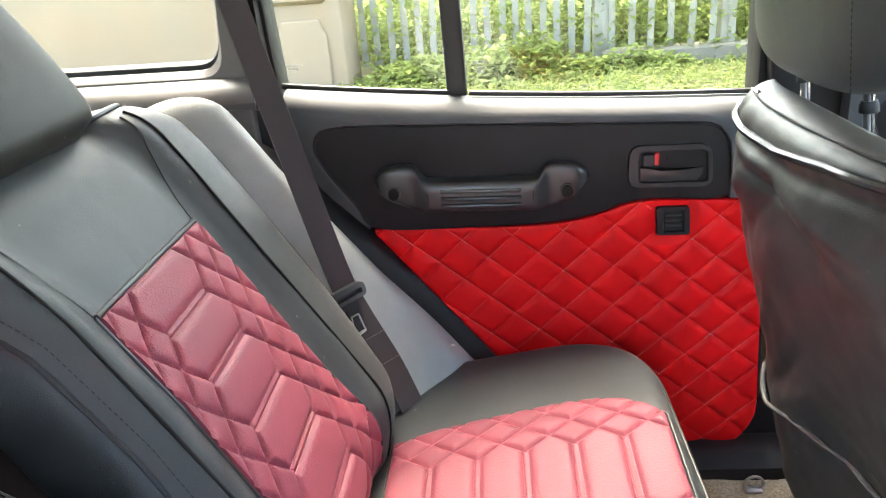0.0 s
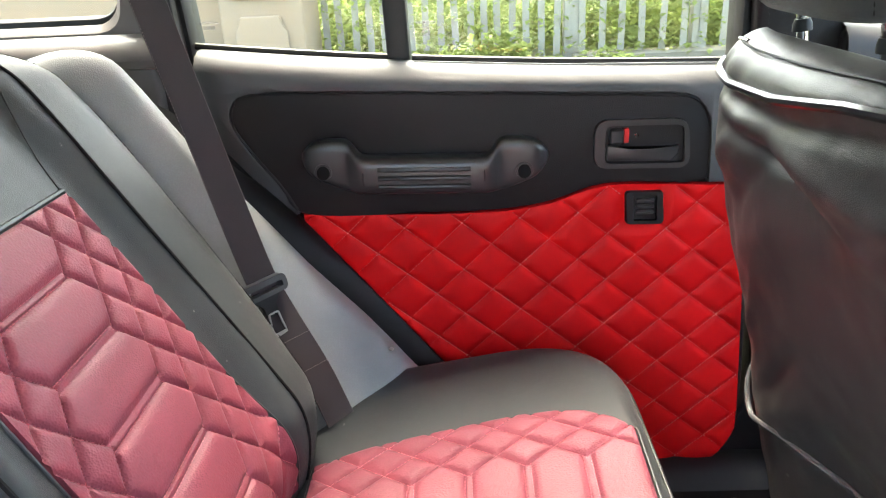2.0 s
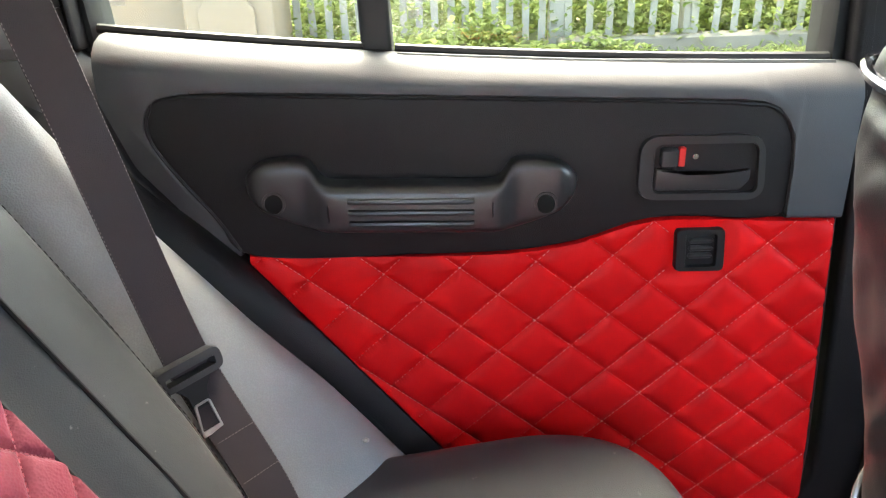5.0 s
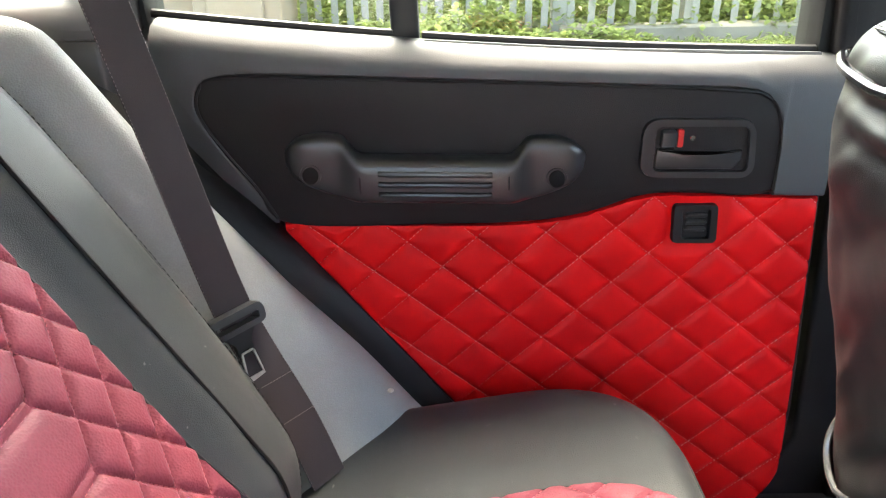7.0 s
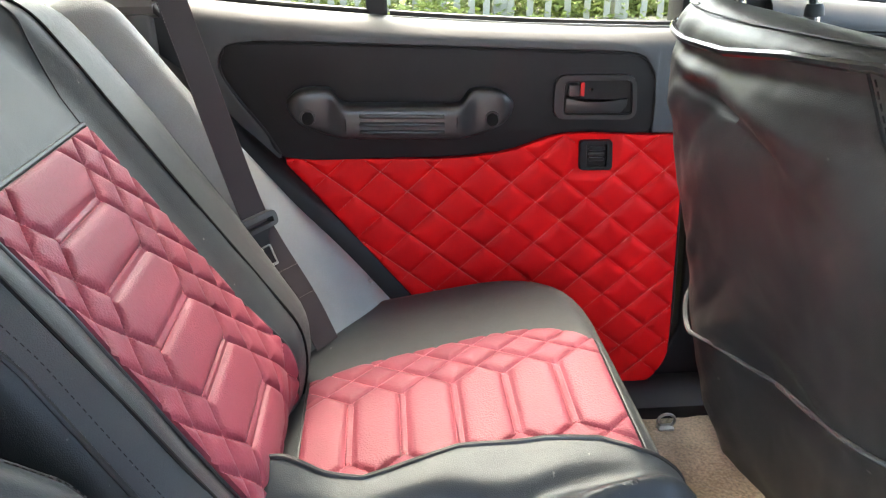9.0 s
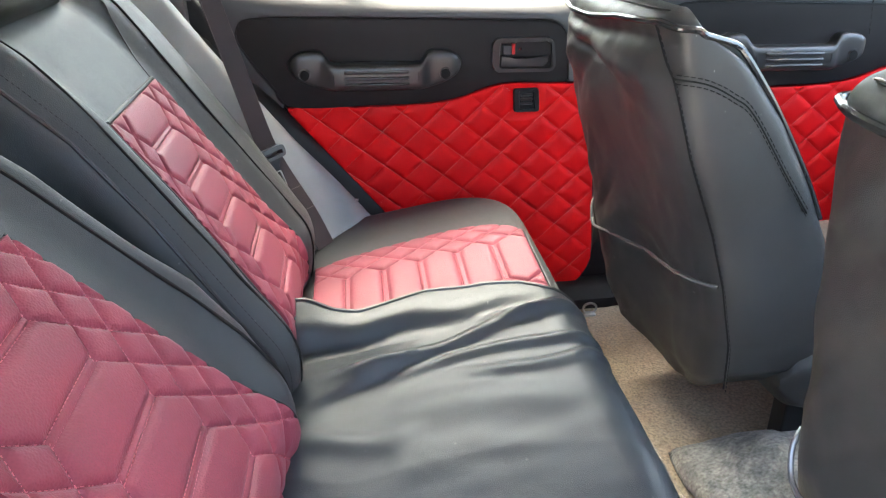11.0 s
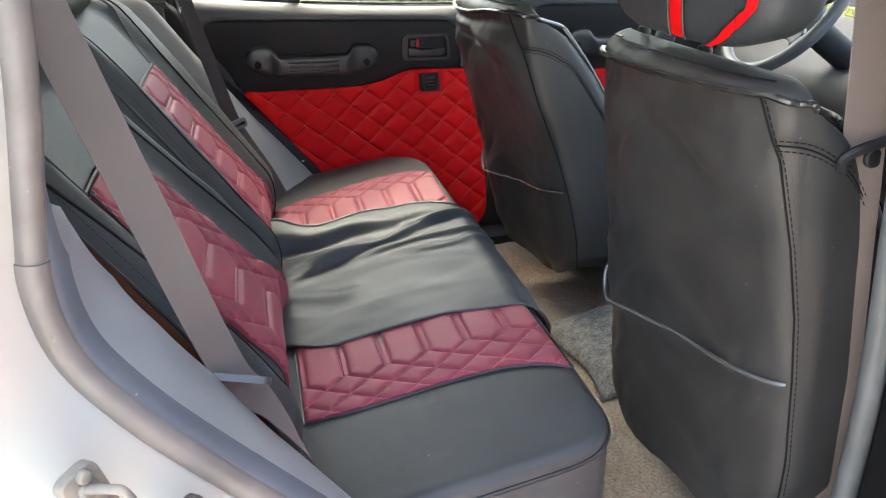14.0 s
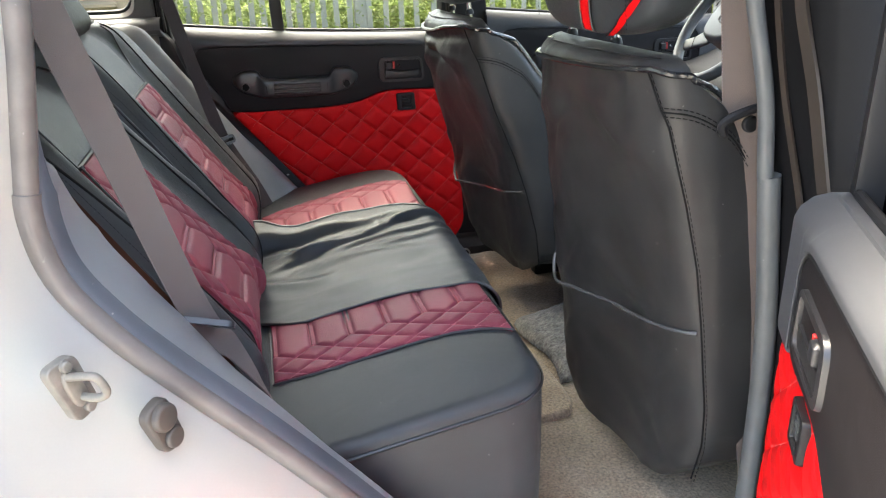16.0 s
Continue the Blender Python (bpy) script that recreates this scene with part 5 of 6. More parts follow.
for yy in (-0.026, 0.027):
    put("screw", on(sf, slab(supercurve(0.006, 0.006, 2, 16) + (0.002, yy), "z", 0.004, 0.0095, 0.002)), CREAM, sk)
bf = frame_at((-0.148, -0.090, 0.875))
bp = thing("door_bump_stop", "dark grey rubber bump stop on the white jamb", "bump stop")
put("pad", on(bf, slab(rounded([(-0.020, -0.030), (0.018, -0.030), (0.016, 0.034), (-0.016, 0.034)], 0.016, 6), "z", -0.006, 0.006, 0.004)), STOPRUBBER, bp)
put("bolt", on(bf, slab(supercurve(0.016, 0.016, 2, 24) + (0, -0.012), "z", 0.004, 0.014, 0.004)), STOPRUBBER, bp)
put("cap", on(bf, slab(supercurve(0.012, 0.012, 2, 24) + (0, 0.018), "z", 0.004, 0.012, 0.003)), STOPRUBBER, bp)

# door pillar between the near doors
pil = [(0.665, 0.36), (0.655, 0.80), (0.628, 1.05), (0.595, 1.27), (0.53, 1.62), (0.66, 1.62), (0.72, 1.25), (0.78, 0.36)]
put("centre_pillar", slab(np.array(pil), "y", 0.005, -0.10, 0.02), material("matt_black_pillar", (0.006, 0.006, 0.0065), 0.7, spec=0.1), car, "black centre pillar")
ps = np.array([(0.640, -0.022, 0.40), (0.648, -0.022, 0.55), (0.642, -0.024, 0.80), (0.612, -0.026, 1.052)])
put("pillar_seal", tube(smoothline(ps, 40), 0.0150, 10), PILLARSEAL, car, "grey rubber pillar seal")
ps = np.array([(0.606, -0.026, 1.05), (0.594, -0.024, 1.15), (0.565, -0.02, 1.27), (0.535, -0.02, 1.40), (0.50, -0.02, 1.60)])
put("pillar_seal", tube(smoothline(ps, 40), 0.0105, 10), PILLARSEAL, car, "grey rubber pillar seal")
ROSE = material("brown_grey_paint", (0.030, 0.023, 0.018), 0.6, spec=0.2, mottle=0.15, mottle_size=20)
put("pillar_strip", strap(smoothline([(0.589, -0.020, 1.30), (0.606, -0.038, 1.168), (0.622, -0.070, 1.041), (0.63, -0.09, 0.96)], 30), (-1, -0.2, 0), 0.008, 0.004), ROSE, car, "thin brown-grey pillar edge strip")
put("pillar_strip", strap(smoothline([(0.588, -0.066, 1.32), (0.590, -0.070, 1.264), (0.606, -0.090, 1.169), (0.622, -0.110, 1.056), (0.632, -0.126, 0.98)], 30), (-1, -0.3, 0), 0.014, 0.006), ROSE, car, "brown-grey painted window post strip")
put("sill", box(0.15, 1.4, -0.16, 0.03, 0.33, 0.395, 0.012), PAINT, car)
put("sill_plate", box(0.20, 0.62, -0.02, 0.045, 0.395, 0.412, 0.004), BLACKPLASTIC, car)

def on_point(p, r):
    """A small round stud."""
    a = np.linspace(0, math.pi, 6)
    return loft(np.array([[(p[0] + r * math.sin(t) * math.cos(q), p[1] + r * math.sin(t) * math.sin(q), p[2] + 0.6 * r * math.cos(t)) for q in np.linspace(0, 2 * math.pi, 10, endpoint=False)] for t in a[1:-1]]))


# far side: grey side bolster, door surround, quarter trim and window
bol = thing("side_bolster", "grey vinyl fixed side bolster beside the rear backrest", "seat bolster")
prof = [(1.17, -0.07), (1.20, -0.055), (1.235, -0.025), (1.27, 0.003), (1.305, 0.033), (1.335, 0.052), (1.365, 0.056), (1.388, 0.045), (1.402, 0.025), (1.412, -0.03), (1.412, -0.15), (1.17, -0.15)]
pl = smoothline(prof[:10], 40)
pl = np.vstack([pl, prof[10:]])
rows = []
for s in np.r_[np.linspace(-0.24, 0.45, 40), 0.45 + 0.085 * np.sin(np.linspace(0.1, 1, 10) * math.pi / 2)]:
    k = max(0, (s - 0.45) / 0.085)
    e = math.sqrt(max(0.0, 1 - k * k))
    n = np.where(pl[:, 1] > -0.1, (pl[:, 1] + 0.1) * (0.15 + 0.85 * e) - 0.1, pl[:, 1])
    n = n + np.array([0.002 * nz((y, s, 2), 12) for y in pl[:, 0]])
    n = n + 0.02 * np.clip((0.1 - s) / 0.3, 0, 1) * (pl[:, 1] > -0.1)
    yy = 1.30 + (pl[:, 0] - 1.30) * (0.80 + 0.20 * e)
    yy = yy - np.clip((yy - 1.25) / 0.15, 0, 1) * 0.042 * np.clip((s + 0.02) / 0.27, 0, 1.3)
    rows.append(back_point(np.full(len(pl), s), yy, n))
put("bolster_body", loft(np.array(rows)), GREY, bol)
ss = np.linspace(-0.2, 0.44, 50)
put("bolster_seam", tube(back_point(ss, 1.393 - 0.040 * np.clip((ss + 0.02) / 0.27, 0, 1.3), np.interp(ss, [-0.2, 0.1, 0.44], [0.060, 0.042, 0.040])), 0.0022, 6), PLASTIC, bol)
put("rivet", on_point((0.047, 1.306, 0.752), 0.004), STEEL, bol)
sur = [(-0.25, 1.165), (-0.222, 1.13), (-0.188, 1.03), (-0.102, 0.915), (0.098, 0.64), (0.24, 0.42), (0.08, 0.42), (0.0, 0.60), (-0.21, 0.88), (-0.32, 1.10), (-0.32, 1.165)]
put("far_door_seal", slab(rounded(sur, 0.01), "y", 1.48, 1.402, 0.010), CARD, car, "black door surround")
rows = []
for s, yb, x, z in ((0.44, 1.345, -0.205, 1.045), (0.36, 1.350, -0.175, 1.005), (0.245, 1.352, -0.122, 0.952), (0.158, 1.358, -0.066, 0.890), (0.065, 1.374, -0.006, 0.813), (-0.038, 1.390, 0.059, 0.731), (-0.159, 1.393, 0.126, 0.645), (-0.30, 1.393, 0.22, 0.53)):
    a, a2 = back_point(s, yb, 0.022), back_point(s, yb, -0.06)
    d, d2 = np.array((x, 1.421, z)), np.array((x - 0.01, 1.47, z - 0.012))
    rows.append([a2, a, a * 0.75 + d * 0.25 + NB * 0.006, (a + d) / 2 + NB * 0.008, a * 0.25 + d * 0.75 + NB * 0.006, d, d2])
rows = np.array(rows)
rows = np.stack([smoothline(rows[:, k], 56) for k in range(rows.shape[1])], 1)
put("door_surround_pad", loft(rows), CARD, car, "charcoal padded strip between bolster and door")
put("wheel_arch", slab(np.array([(-0.45, 1.16), (-0.24, 1.16), (-0.10, 0.95), (0.20, 0.62), (0.55, 0.60), (0.55, 0.32), (-0.45, 0.32)]), "y", 1.515, 1.530, 0.001), CARD, car)
put("far_sill", box(-0.1, 1.4, 1.36, 1.46, 0.36, 0.455, 0.02), CARD, car)
put("far_sill_panel", slab(rounded([(0.28, 0.36), (0.30, 0.46), (0.50, 0.44), (0.58, 0.46), (0.625, 0.56), (0.60, 0.95), (0.575, 1.12), (0.56, 1.35), (0.54, 1.62), (0.66, 1.62), (0.70, 1.12), (0.74, 0.8), (0.76, 0.36)], 0.01), "y", 1.54, 1.446, 0.008), CARD, car, "black far centre pillar")
qo = rounded([(-1.35, 1.13), (-0.255, 1.13), (-0.255, 1.62), (-1.35, 1.62)], 0.01, 8)
qi = rounded([(-1.20, 1.210), (-0.310, 1.206), (-0.285, 1.56), (-1.20, 1.56)], 0.045, 8)
qt = put("quarter_trim", ring(qo, qi, "y", 1.52, 1.43, 0.012), QUARTER, car, "brown-grey trim round the rear quarter window")
qo2 = rounded([(-1.21, 1.200), (-0.302, 1.196), (-0.277, 1.57), (-1.21, 1.57)], 0.05, 8)
qi2 = rounded([(-1.19, 1.220), (-0.318, 1.216), (-0.293, 1.55), (-1.19, 1.55)], 0.04, 8)
put("quarter_gasket", ring(qo2, qi2, "y", 1.50, 1.462, 0.004), BLACKPLASTIC, qt)
p = put("quarter_glass", slab(np.array([(-1.22, 1.2), (-0.28, 1.2), (-0.28, 1.58), (-1.22, 1.58)]), "y", 1.492, 1.488, 0.0005), GLASS, qt, smooth=False)
p.visible_shadow = False
led = []
for x in np.linspace(-1.3, -0.24, 30):
    led.append([(x, y, z) for y, z in ((1.46, 1.193), (1.42, 1.195), (1.39, 1.191), (1.372, 1.18), (1.366, 1.165), (1.37, 1.155), (1.40, 1.145))])
put("quarter_ledge", grid(np.array(led)), QUARTER, car)
put("quarter_panel", slab(np.array([(-1.4, 0.4), (-0.25, 0.4), (-0.25, 1.165), (-1.4, 1.165)]), "y", 1.50, 1.38, 0.01), QUARTER, car)
put("far_skin", slab(np.array([(-1.55, 0.30), (-0.26, 0.30), (-0.26, 1.17), (-1.55, 1.17)]), "y", 1.52, 1.58, 0.01), PAINT, car)
put("pillar_trim", slab(rounded([(-0.255, 1.15), (-0.25, 1.62), (-0.16, 1.62), (-0.245, 1.40), (-0.232, 1.15)], 0.004), "y", 1.50, 1.44, 0.006), CARD, car)
# tail, luggage floor and brown board behind the near backrest
put("tailgate", box(-1.56, -1.50, -0.10, 1.50, 0.35, 1.10, 0.01), CARD, car)
p = put("rear_glass", box(-1.535, -1.53, -0.05, 1.45, 1.10, 1.60, 0.001), DARKGLASS, car, smooth=False)
p.visible_shadow = False
put("luggage_floor", box(-1.5, -0.12, 0.0, 1.42, 0.52, 0.56, 0.004), CARPET, car)
put("near_quarter_inner", box(-1.5, -0.30, -0.14, -0.04, 0.36, 1.18, 0.01), CARD, car)
bd = []
for s in np.linspace(-0.16, 0.50, 12):
    bd.append([back_point(s, y, n) for y, n in ((0.088, -0.15), (0.088, -0.135), (1.21, -0.135), (1.21, -0.15))])
put("backing_board", loft(np.array(bd)), BROWN, car, "brown board behind the backrests")
board = smoothline([(-0.275, 0.117, 1.135), (-0.22, 0.117, 1.042), (-0.19, 0.117, 0.991), (-0.16, 0.117, 0.940), (-0.12, 0.117, 0.873), (-0.085, 0.117, 0.815)], 60)
put("board_edge", strap(board, (0.35, -0.8, 0.45), 0.0065, 0.004), BROWN, car, "orange-brown board edge beside the near backrest")
# front: dashboard, windscreen, near front door
db = [(1.32, 0.62), (1.27, 0.90), (1.30, 0.965), (1.40, 0.99), (1.62, 1.07), (1.64, 0.62)]
put("dashboard", slab(rounded([(a, b) for a, b in db], 0.04, 6), "y", 0.02, 1.40, 0.02), DASH, car, "dark dashboard")
put("bulkhead", box(1.40, 1.45, -0.05, 1.45, 0.36, 0.90, 0.01), DASH, car)
p = put("windscreen", grid(np.array([[(1.62, y, 1.08), (1.12, y, 1.60)] for y in np.linspace(-0.05, 1.47, 8)])), GLASS, car, smooth=False)
p.visible_shadow = False
put("near_front_door", slab(np.array([(0.80, 0.36), (1.55, 0.36), (1.55, 1.09), (0.70, 1.09)]), "y", -0.13, -0.02, 0.01), CARD, car)
put("near_front_skin", slab(np.array([(0.80, 0.30), (1.70, 0.30), (1.70, 1.09), (0.80, 1.09)]), "y", -0.135, -0.19, 0.02), PAINT, car)
for y in (-0.05, 1.47):
    put("windscreen_pillar", tube([(1.62, y, 1.07), (1.12, y, 1.62)], 0.035, 8), BLACKPLASTIC, car)

# steering wheel
sw = thing("steering_wheel", "grey four-spoke steering wheel ahead of the far front seat", "steering wheel")
wm = Matrix.Translation((1.20, 0.963, 1.137)) @ Matrix.Rotation(radians(-5), 4, "Z") @ Matrix.Rotation(radians(-55), 4, "Y")
rim = [(0.172 * math.cos(a), 0.172 * math.sin(a), 0) for a in np.linspace(0, 2 * math.pi, 72, endpoint=False)]
put("rim", on(wm, tube(rim, 0.0150, 12, True)), WHEELGREY, sw)
hub = put("hub", on(wm, slab(supercurve(0.062, 0.076, 2.6, 48), "z", -0.045, 0.016, 0.016, 5)), WHEELGREY, sw, "grey oval airbag cover")
put("emblem", on(wm, ring(supercurve(0.013, 0.019, 2, 30), supercurve(0.010, 0.015, 2, 30), "z", 0.014, 0.0185, 0.001)), PLASTIC, hub)
for a in (-122, -62, 62, 122):
    ca, sa = math.cos(radians(a)), math.sin(radians(a))
    spoke = []
    for q, wd, h in ((0.045, 0.030, -0.012), (0.085, 0.026, -0.016), (0.125, 0.019, -0.014), (0.155, 0.017, -0.006), (0.172, 0.018, 0.0)):
        spoke.append([(q * ca - t * wd * sa, q * sa + t * wd * ca, h + n * 0.007) for t, n in supercurve(1, 1, 4, 20)])
    sp = put("spoke", on(wm, loft(np.array(spoke))), WHEELGREY, sw)
    put("spoke_joint", on(wm, tube([(0.128 * ca - t * 0.020 * sa, 0.128 * sa + t * 0.020 * ca, -0.0068) for t in np.linspace(-1, 1, 6)], 0.0015, 5)), BLACKTHREAD, sp)
put("column", on(wm, tube([(0, 0, -0.04), (0, 0, -0.26)], 0.035, 16)), DASH, sw)

far_front = car_door("front_car_door", "closed front car door with charcoal trim and red quilted panel", pose(1.50, 1.42, 0, 0, 0, 180), False, front=True)

# carpet mat on the tunnel
rows = []
for u in np.linspace(0, 1, 50):
    r = []
    for v in np.linspace(0, 1, 60):
        x, y = 0.575 + 0.33 * u + 0.010 * math.sin(v * 6), 0.530 + 0.315 * v + 0.02 * u
        edge = min(1.0, v / 0.06, (1 - v) / 0.05, u / 0.05)
        hump = 0.075 * math.exp(-((y - 0.69) / 0.14) ** 4) * np.clip((x - 0.55) / 0.15, 0, 1)
        r.append((x, y, 0.412 + 0.020 * math.sqrt(max(0, edge)) + hump + 0.004 * nz((x, y, 0), 12, 2) + 0.002 * nz((x, y, 0), 45, 5)))
    rows.append(r)
mt = put("floor_mat", grid(np.array(rows)), MAT, None, smooth=True)
tagged(mt, "worn grey-beige carpet mat over the tunnel on the floor", "floor mat")
sol = mt.modifiers.new("thickness", "SOLIDIFY")
sol.thickness, sol.offset = 0.012, -1

tm = smoothline([(0.515, 1.00, 0.416), (0.538, 0.945, 0.420), (0.552, 0.86, 0.422), (0.554, 0.76, 0.424), (0.562, 0.667, 0.424), (0.570, 0.55, 0.424), (0.568, 0.462, 0.420), (0.552, 0.425, 0.418), (0.515, 0.412, 0.414)], 60)
under = np.vstack([tm[:, :2], [(0.40, 0.41), (0.40, 1.0)]])
um = put("floor_mat", slab(under, "z", 0.404, 0.427, 0.009, 4), CARPET)
tagged(um, "beige carpet mat with a thick rounded edge before the bench", "floor mat")
lp = thing("tie_loop", "small dull metal loop on the floor by the sill", "metal loop")
put("loop", tube([(0.575 + 0.016 * math.cos(a), 1.330, 0.428 + 0.014 * math.sin(a)) for a in np.linspace(0, 2 * math.pi, 20, endpoint=False)], 0.0028, 8, True), STEEL, lp)
put("foot", box(0.560, 0.590, 1.322, 1.338, 0.407, 0.417, 0.003), STEEL, lp)
put("seat_foot", box(0.66, 0.70, 0.255, 0.315, 0.405, 0.49, 0.006), BLACKPLASTIC, near_seat)

# ---------------------------------------------------------------- outside
GROUND = material("earth_verge", (0.095, 0.075, 0.042), 0.95, mottle=0.3, mottle_size=1.6, second=(0.055, 0.080, 0.018), grain=0.6, grain_size=60)
STEELFENCE = material("grey_green_fence_paint", (0.185, 0.178, 0.146), 0.6, mottle=0.12, mottle_size=6)
STONE = material("weathered_cream_render", (0.255, 0.203, 0.142), 0.88, second=(0.21, 0.15, 0.096), grain=0.6, grain_size=120, mottle=0.3, mottle_size=2.2, flecks=0.45, fleck_size=9, fleck_colour=(0.12, 0.09, 0.05))
CONCRETE = material("pale_concrete_kerb", (0.140, 0.124, 0.092), 0.9, mottle=0.2, mottle_size=6, grain=0.5, grain_size=90)
LEAF = material("bright_green_leaves", (0.200, 0.255, 0.070), 0.5, mottle=0.25, mottle_size=6, second=(0.225, 0.26, 0.087), spec=0.15)
GRASS = material("yellow_green_grass", (0.125, 0.17, 0.038), 0.6, mottle=0.3, mottle_size=4, second=(0.19, 0.21, 0.065), spec=0.3)


def thin(m, amount=0.55):
    """Lets light through thin leaves."""
    n, l = m.node_tree.nodes, m.node_tree.links
    b = n["Principled BSDF"]
    t, mix = n.new("ShaderNodeBsdfTranslucent"), n.new("ShaderNodeMixShader")
    l.new(b.inputs["Base Color"].links[0].from_socket, t.inputs["Color"])
    mix.inputs[0].default_value = amount
    l.new(b.outputs[0], mix.inputs[1])
    l.new(t.outputs[0], mix.inputs[2])
    l.new(mix.outputs[0], n["Material Output"].inputs[0])


thin(LEAF, 0.65)
thin(GRASS)


def ground_z(x, y):
    return 0.46 * float(np.clip((y - 2.2) / 2.6, 0, 1)) + 0.03 * nz((x, y, 0), 0.8) * float(np.clip(y - 2, 0, 1))


ys = np.r_[np.linspace(-60, 1.5, 10), np.linspace(2.0, 9, 40), np.linspace(10, 200, 12)]
xsn = np.r_[np.linspace(-200, -8, 10), np.linspace(-7, 9, 60), np.linspace(10, 200, 10)]
gp = np.array([[(x, y, ground_z(x, y)) for y in ys] for x in xsn])
tagged(put("ground", grid(gp), GROUND), "earth and grass verge rising from the road", "ground", kind="structure")

# unseen slab, added pale so that it bounces daylight into the cabin
DRIVE = material("pale_bounce_ground", (0.40, 0.38, 0.34), 0.9, mottle=0.2, mottle_size=1.5, grain=0.5, grain_size=80)
tagged(put("driveway", box(-14, 16, -14, 2.0, -0.10, 0.012, 0.01), DRIVE), "unseen pale ground slab under the car, bouncing light inside", "driveway", kind="structure")
FY = 5.6
fence = thing("palisade_fence", "grey-green painted steel palisade fence on a low kerb", "fence", kind="structure")
slat_o = np.array([(-0.023, 0), (0.023, 0), (0.023, 2.1), (0.0, 2.2), (-0.023, 2.1)])
first = None
sv, sfc = slab(slat_o, "y", 0, 0.004, 0.0006, 1)
sv = np.array([tuple(p) for p in sv])
sv[:, 1] += 0.012 * (np.abs(sv[:, 0]) < 0.012)
for i in range(84):
    x = -1.15 + i * 0.097 if i < 21 else 0.97 + (i - 21) * 0.135
    if first is None:
        first = put("pale", (sv, sfc), STEELFENCE, fence, smooth=False)
        ob = first
    else:
        ob = new("pale", first.data)
        ob.parent = fence
    ob.matrix_basis = pose(x + 0.006 * math.sin(i * 7.3), FY + 0.01 * math.sin(i * 3.1), 0.54 + 0.012 * math.sin(i * 1.7), 0, 1.2 * math.sin(i * 2.3), 0)
for z in (1.62, 2.35):
    put("rail", box(-1.2, 8.8, FY + 0.02, FY + 0.06, z, z + 0.05, 0.004), STEELFENCE, fence)
for x in (-1.2, 0.90, 1.765, 4.4, 7.2):
    put("post", box(x - 0.05, x + 0.05, FY + 0.02, FY + 0.12, 0.3, 2.75, 0.006), STEELFENCE, fence)
put("kerb", box(0.9, 8.8, FY - 0.08, FY + 0.10, 0.30, 0.56, 0.015), CONCRETE, fence, "pale concrete kerb under the fence")

wall = thing("gate_wall", "weathered cream rendered wall and moulded gate pier", "wall", kind="structure")
put("pier", box(-1.36, -0.83, 5.2, 5.75, 0.1, 3.2, 0.02), STONE, wall)
put("pier_panel", slab(rounded([(-1.27, 0.2), (-0.935, 0.2), (-0.935, 0.84), (-0.965, 0.87), (-0.975, 0.93), (-1.23, 0.93), (-1.24, 0.87), (-1.27, 0.84)], 0.016, 5), "y", 5.21, 5.170, 0.008), STONE, wall)
put("pier_moulding", box(-1.29, -0.915, 5.165, 5.70, 1.03, 1.10, 0.025), STONE, wall)
put("pier_moulding", box(-1.25, -0.955, 5.15, 5.70, 1.13, 1.40, 0.03), STONE, wall)
put("wall_face", box(-9, -1.36, 5.35, 5.6, 0.0, 3.0, 0.02), STONE, wall)


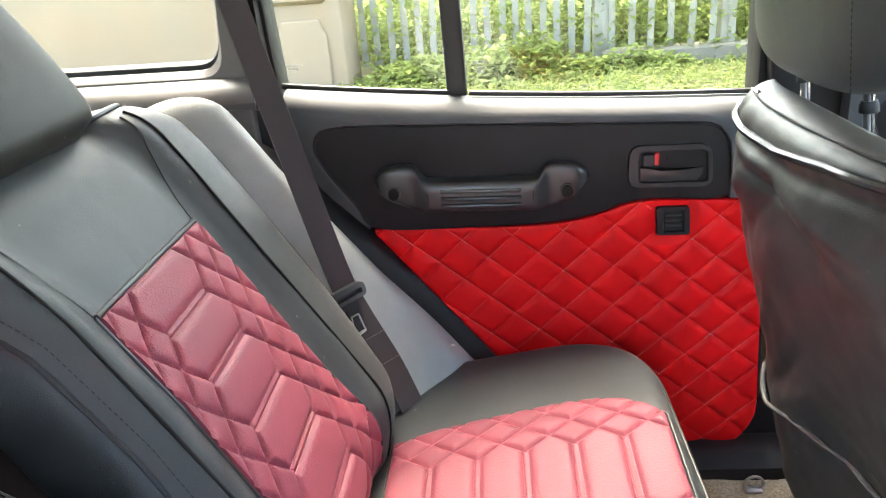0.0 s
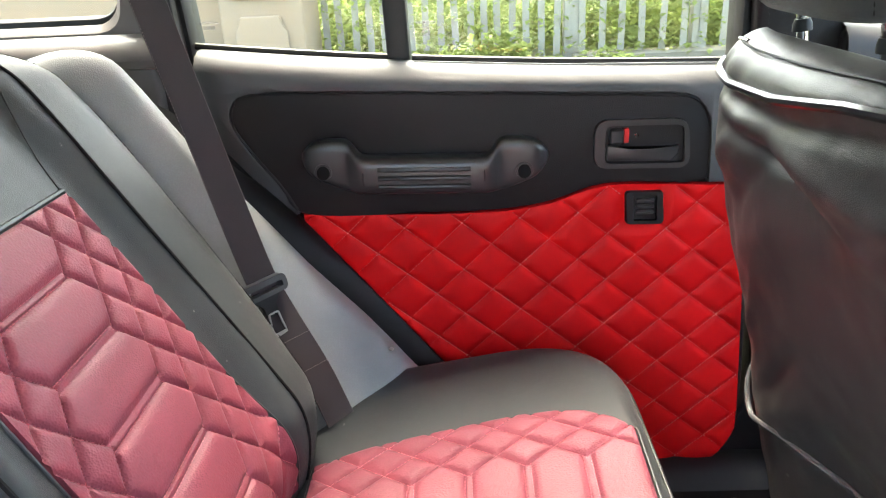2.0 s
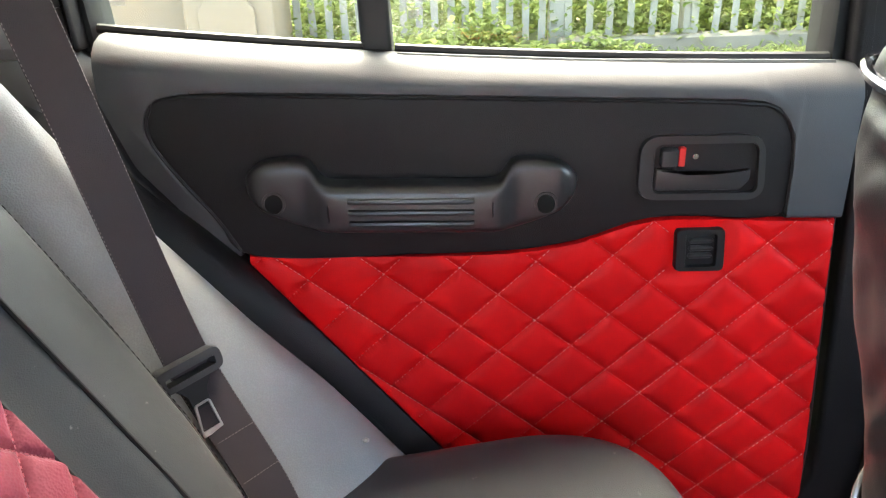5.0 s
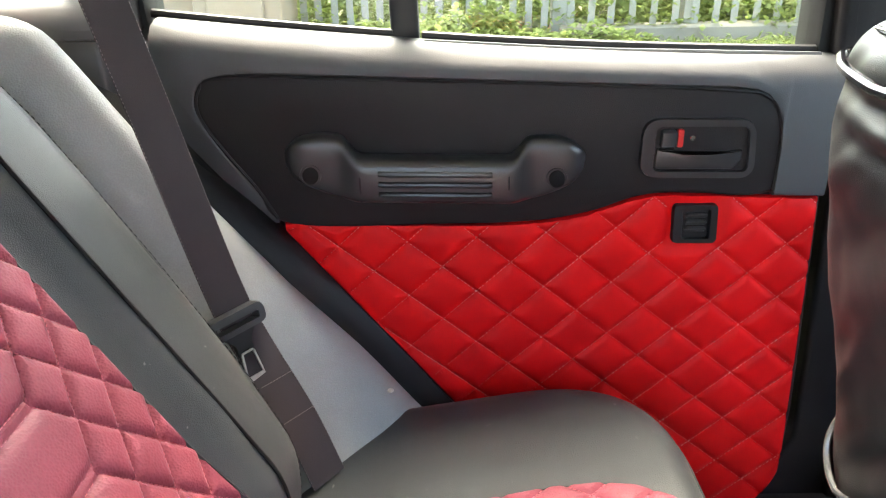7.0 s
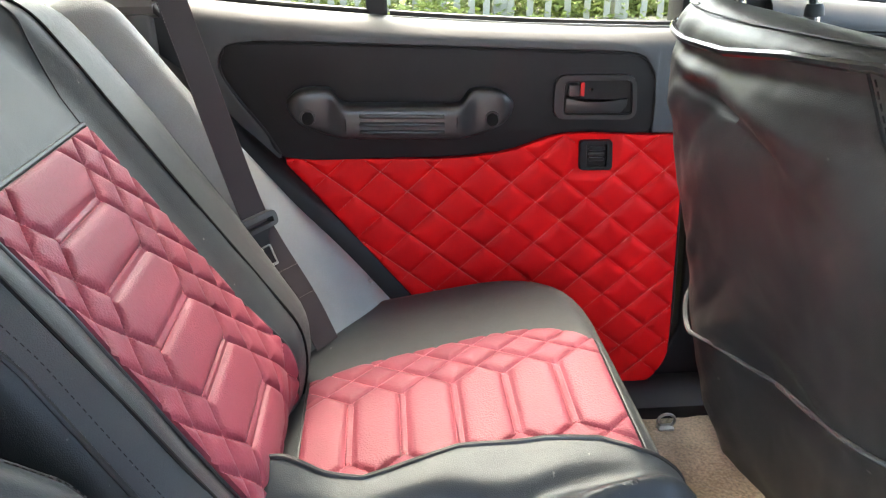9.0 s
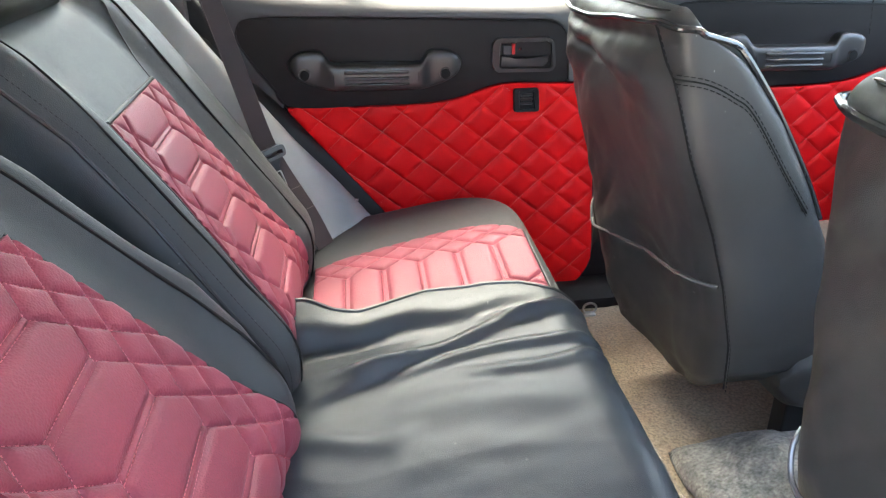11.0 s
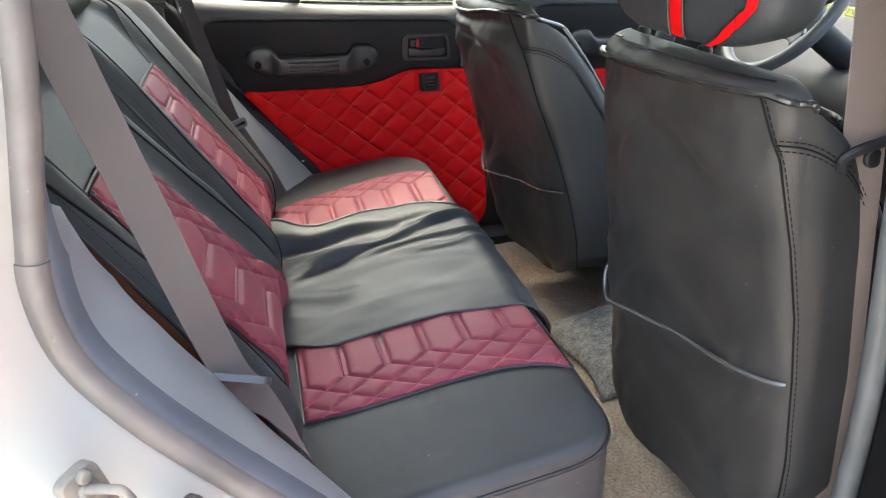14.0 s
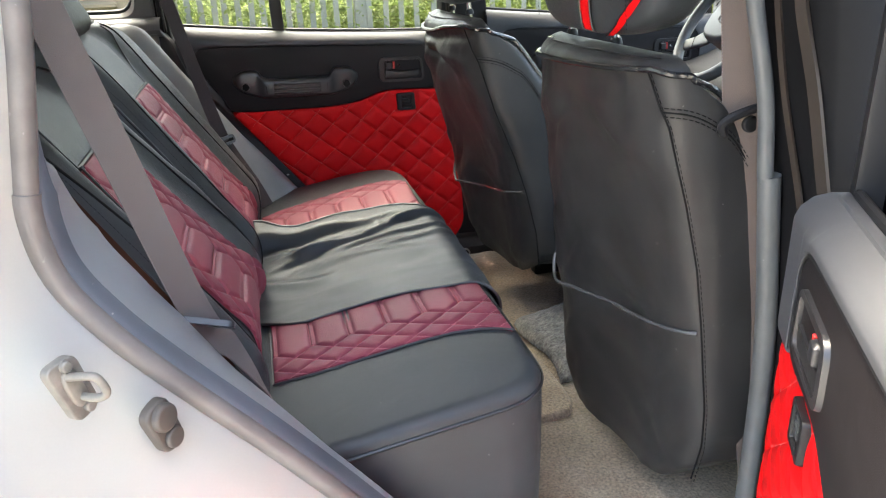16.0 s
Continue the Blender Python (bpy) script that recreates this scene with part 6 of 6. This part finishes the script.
def foliage(name, label, n, region, size, mat, seed, narrow=0.35, kind="stuff", droop=0.4):
    """Many small bent leaves in a region: a function that gives places."""
    r = random.Random(seed)
    V, F = [], []
    for _ in range(n):
        x, y, z = region(r)
        a, t = r.uniform(0, 6.283), r.uniform(-0.5, 1.1)
        ln = size * r.uniform(0.5, 1.4)
        d = Vector((math.cos(a) * math.cos(t), math.sin(a) * math.cos(t), math.sin(t)))
        sd = d.cross(Vector((0, 0, 1))).normalized() * ln * narrow
        p = Vector((x, y, z))
        k = len(V)
        mid = p + d * ln * 0.5
        tip = p + d * ln + Vector((0, 0, -droop * ln * 0.5))
        V += [p, mid + sd, tip, mid - sd, mid + Vector((0, 0, 0.06 * ln))]
        F += [(k, k + 1, k + 4), (k + 1, k + 2, k + 4), (k + 2, k + 3, k + 4), (k + 3, k, k + 4)]
    return tagged(put(name, (V, F), mat, smooth=False), label, name.replace("_", " "), kind=kind)


def clump(cx, cy, rx, ry, h):
    def f(r):
        a, q = r.uniform(0, 6.283), math.sqrt(r.random())
        x, y = cx + math.cos(a) * q * rx, cy + math.sin(a) * q * ry
        top = h * (1 - q ** 3) * (0.65 + 0.55 * nz((x, y, 0), 3.1) + 0.45 * nz((x, y, 5), 7.0))
        return x, y, ground_z(x, y) + top * r.random() ** 0.6
    return f


foliage("bush", "bright green leafy weeds growing at the fence foot", 2600, clump(0.05, 5.30, 0.85, 0.30, 0.34), 0.06, LEAF, 1)
foliage("climber", "thin green climbers hanging on the fence", 1500, lambda r: (lambda x: (x, r.uniform(5.50, 5.60), 0.55 + 1.9 * r.random() ** 1.5 * max(0.12, 0.5 + 1.1 * nz((x, 3, 0), 2.3))))(r.uniform(-0.78, 3.0)), 0.05, LEAF, 7)
foliage("bush", "bright green leafy weeds growing at the fence foot", 1000, clump(0.75, 5.4, 0.8, 0.20, 0.16), 0.06, LEAF, 2)
foliage("bush", "tangled green climbers behind the fence", 42000, lambda r: ((lambda x, y: (x, y, 0.5 + r.random() ** 1.2 * (1.9 + 0.8 * nz((x, 0, 0), 0.9)) * (1 if x < 1.2 else 0.55)))(r.uniform(-1.2, 9), r.uniform(5.75, 7.2))), 0.065, LEAF, 3)
foliage("grass", "bright yellow-green long grass on the verge", 45000, lambda r: (lambda x, y: (x, y, ground_z(x, y)))(r.uniform(-1.4, 6), r.uniform(2.6, 5.5)), 0.10, GRASS, 4, narrow=0.06, droop=0.6)
foliage("grass", "sunlit tall grass in the field behind the fence", 40000, lambda r: (lambda x, y: (x, y, ground_z(x, y) + 0.25 * r.random()))(r.uniform(-3, 16), r.uniform(6.2, 16)), 0.30, GRASS, 5, narrow=0.05, droop=0.5)
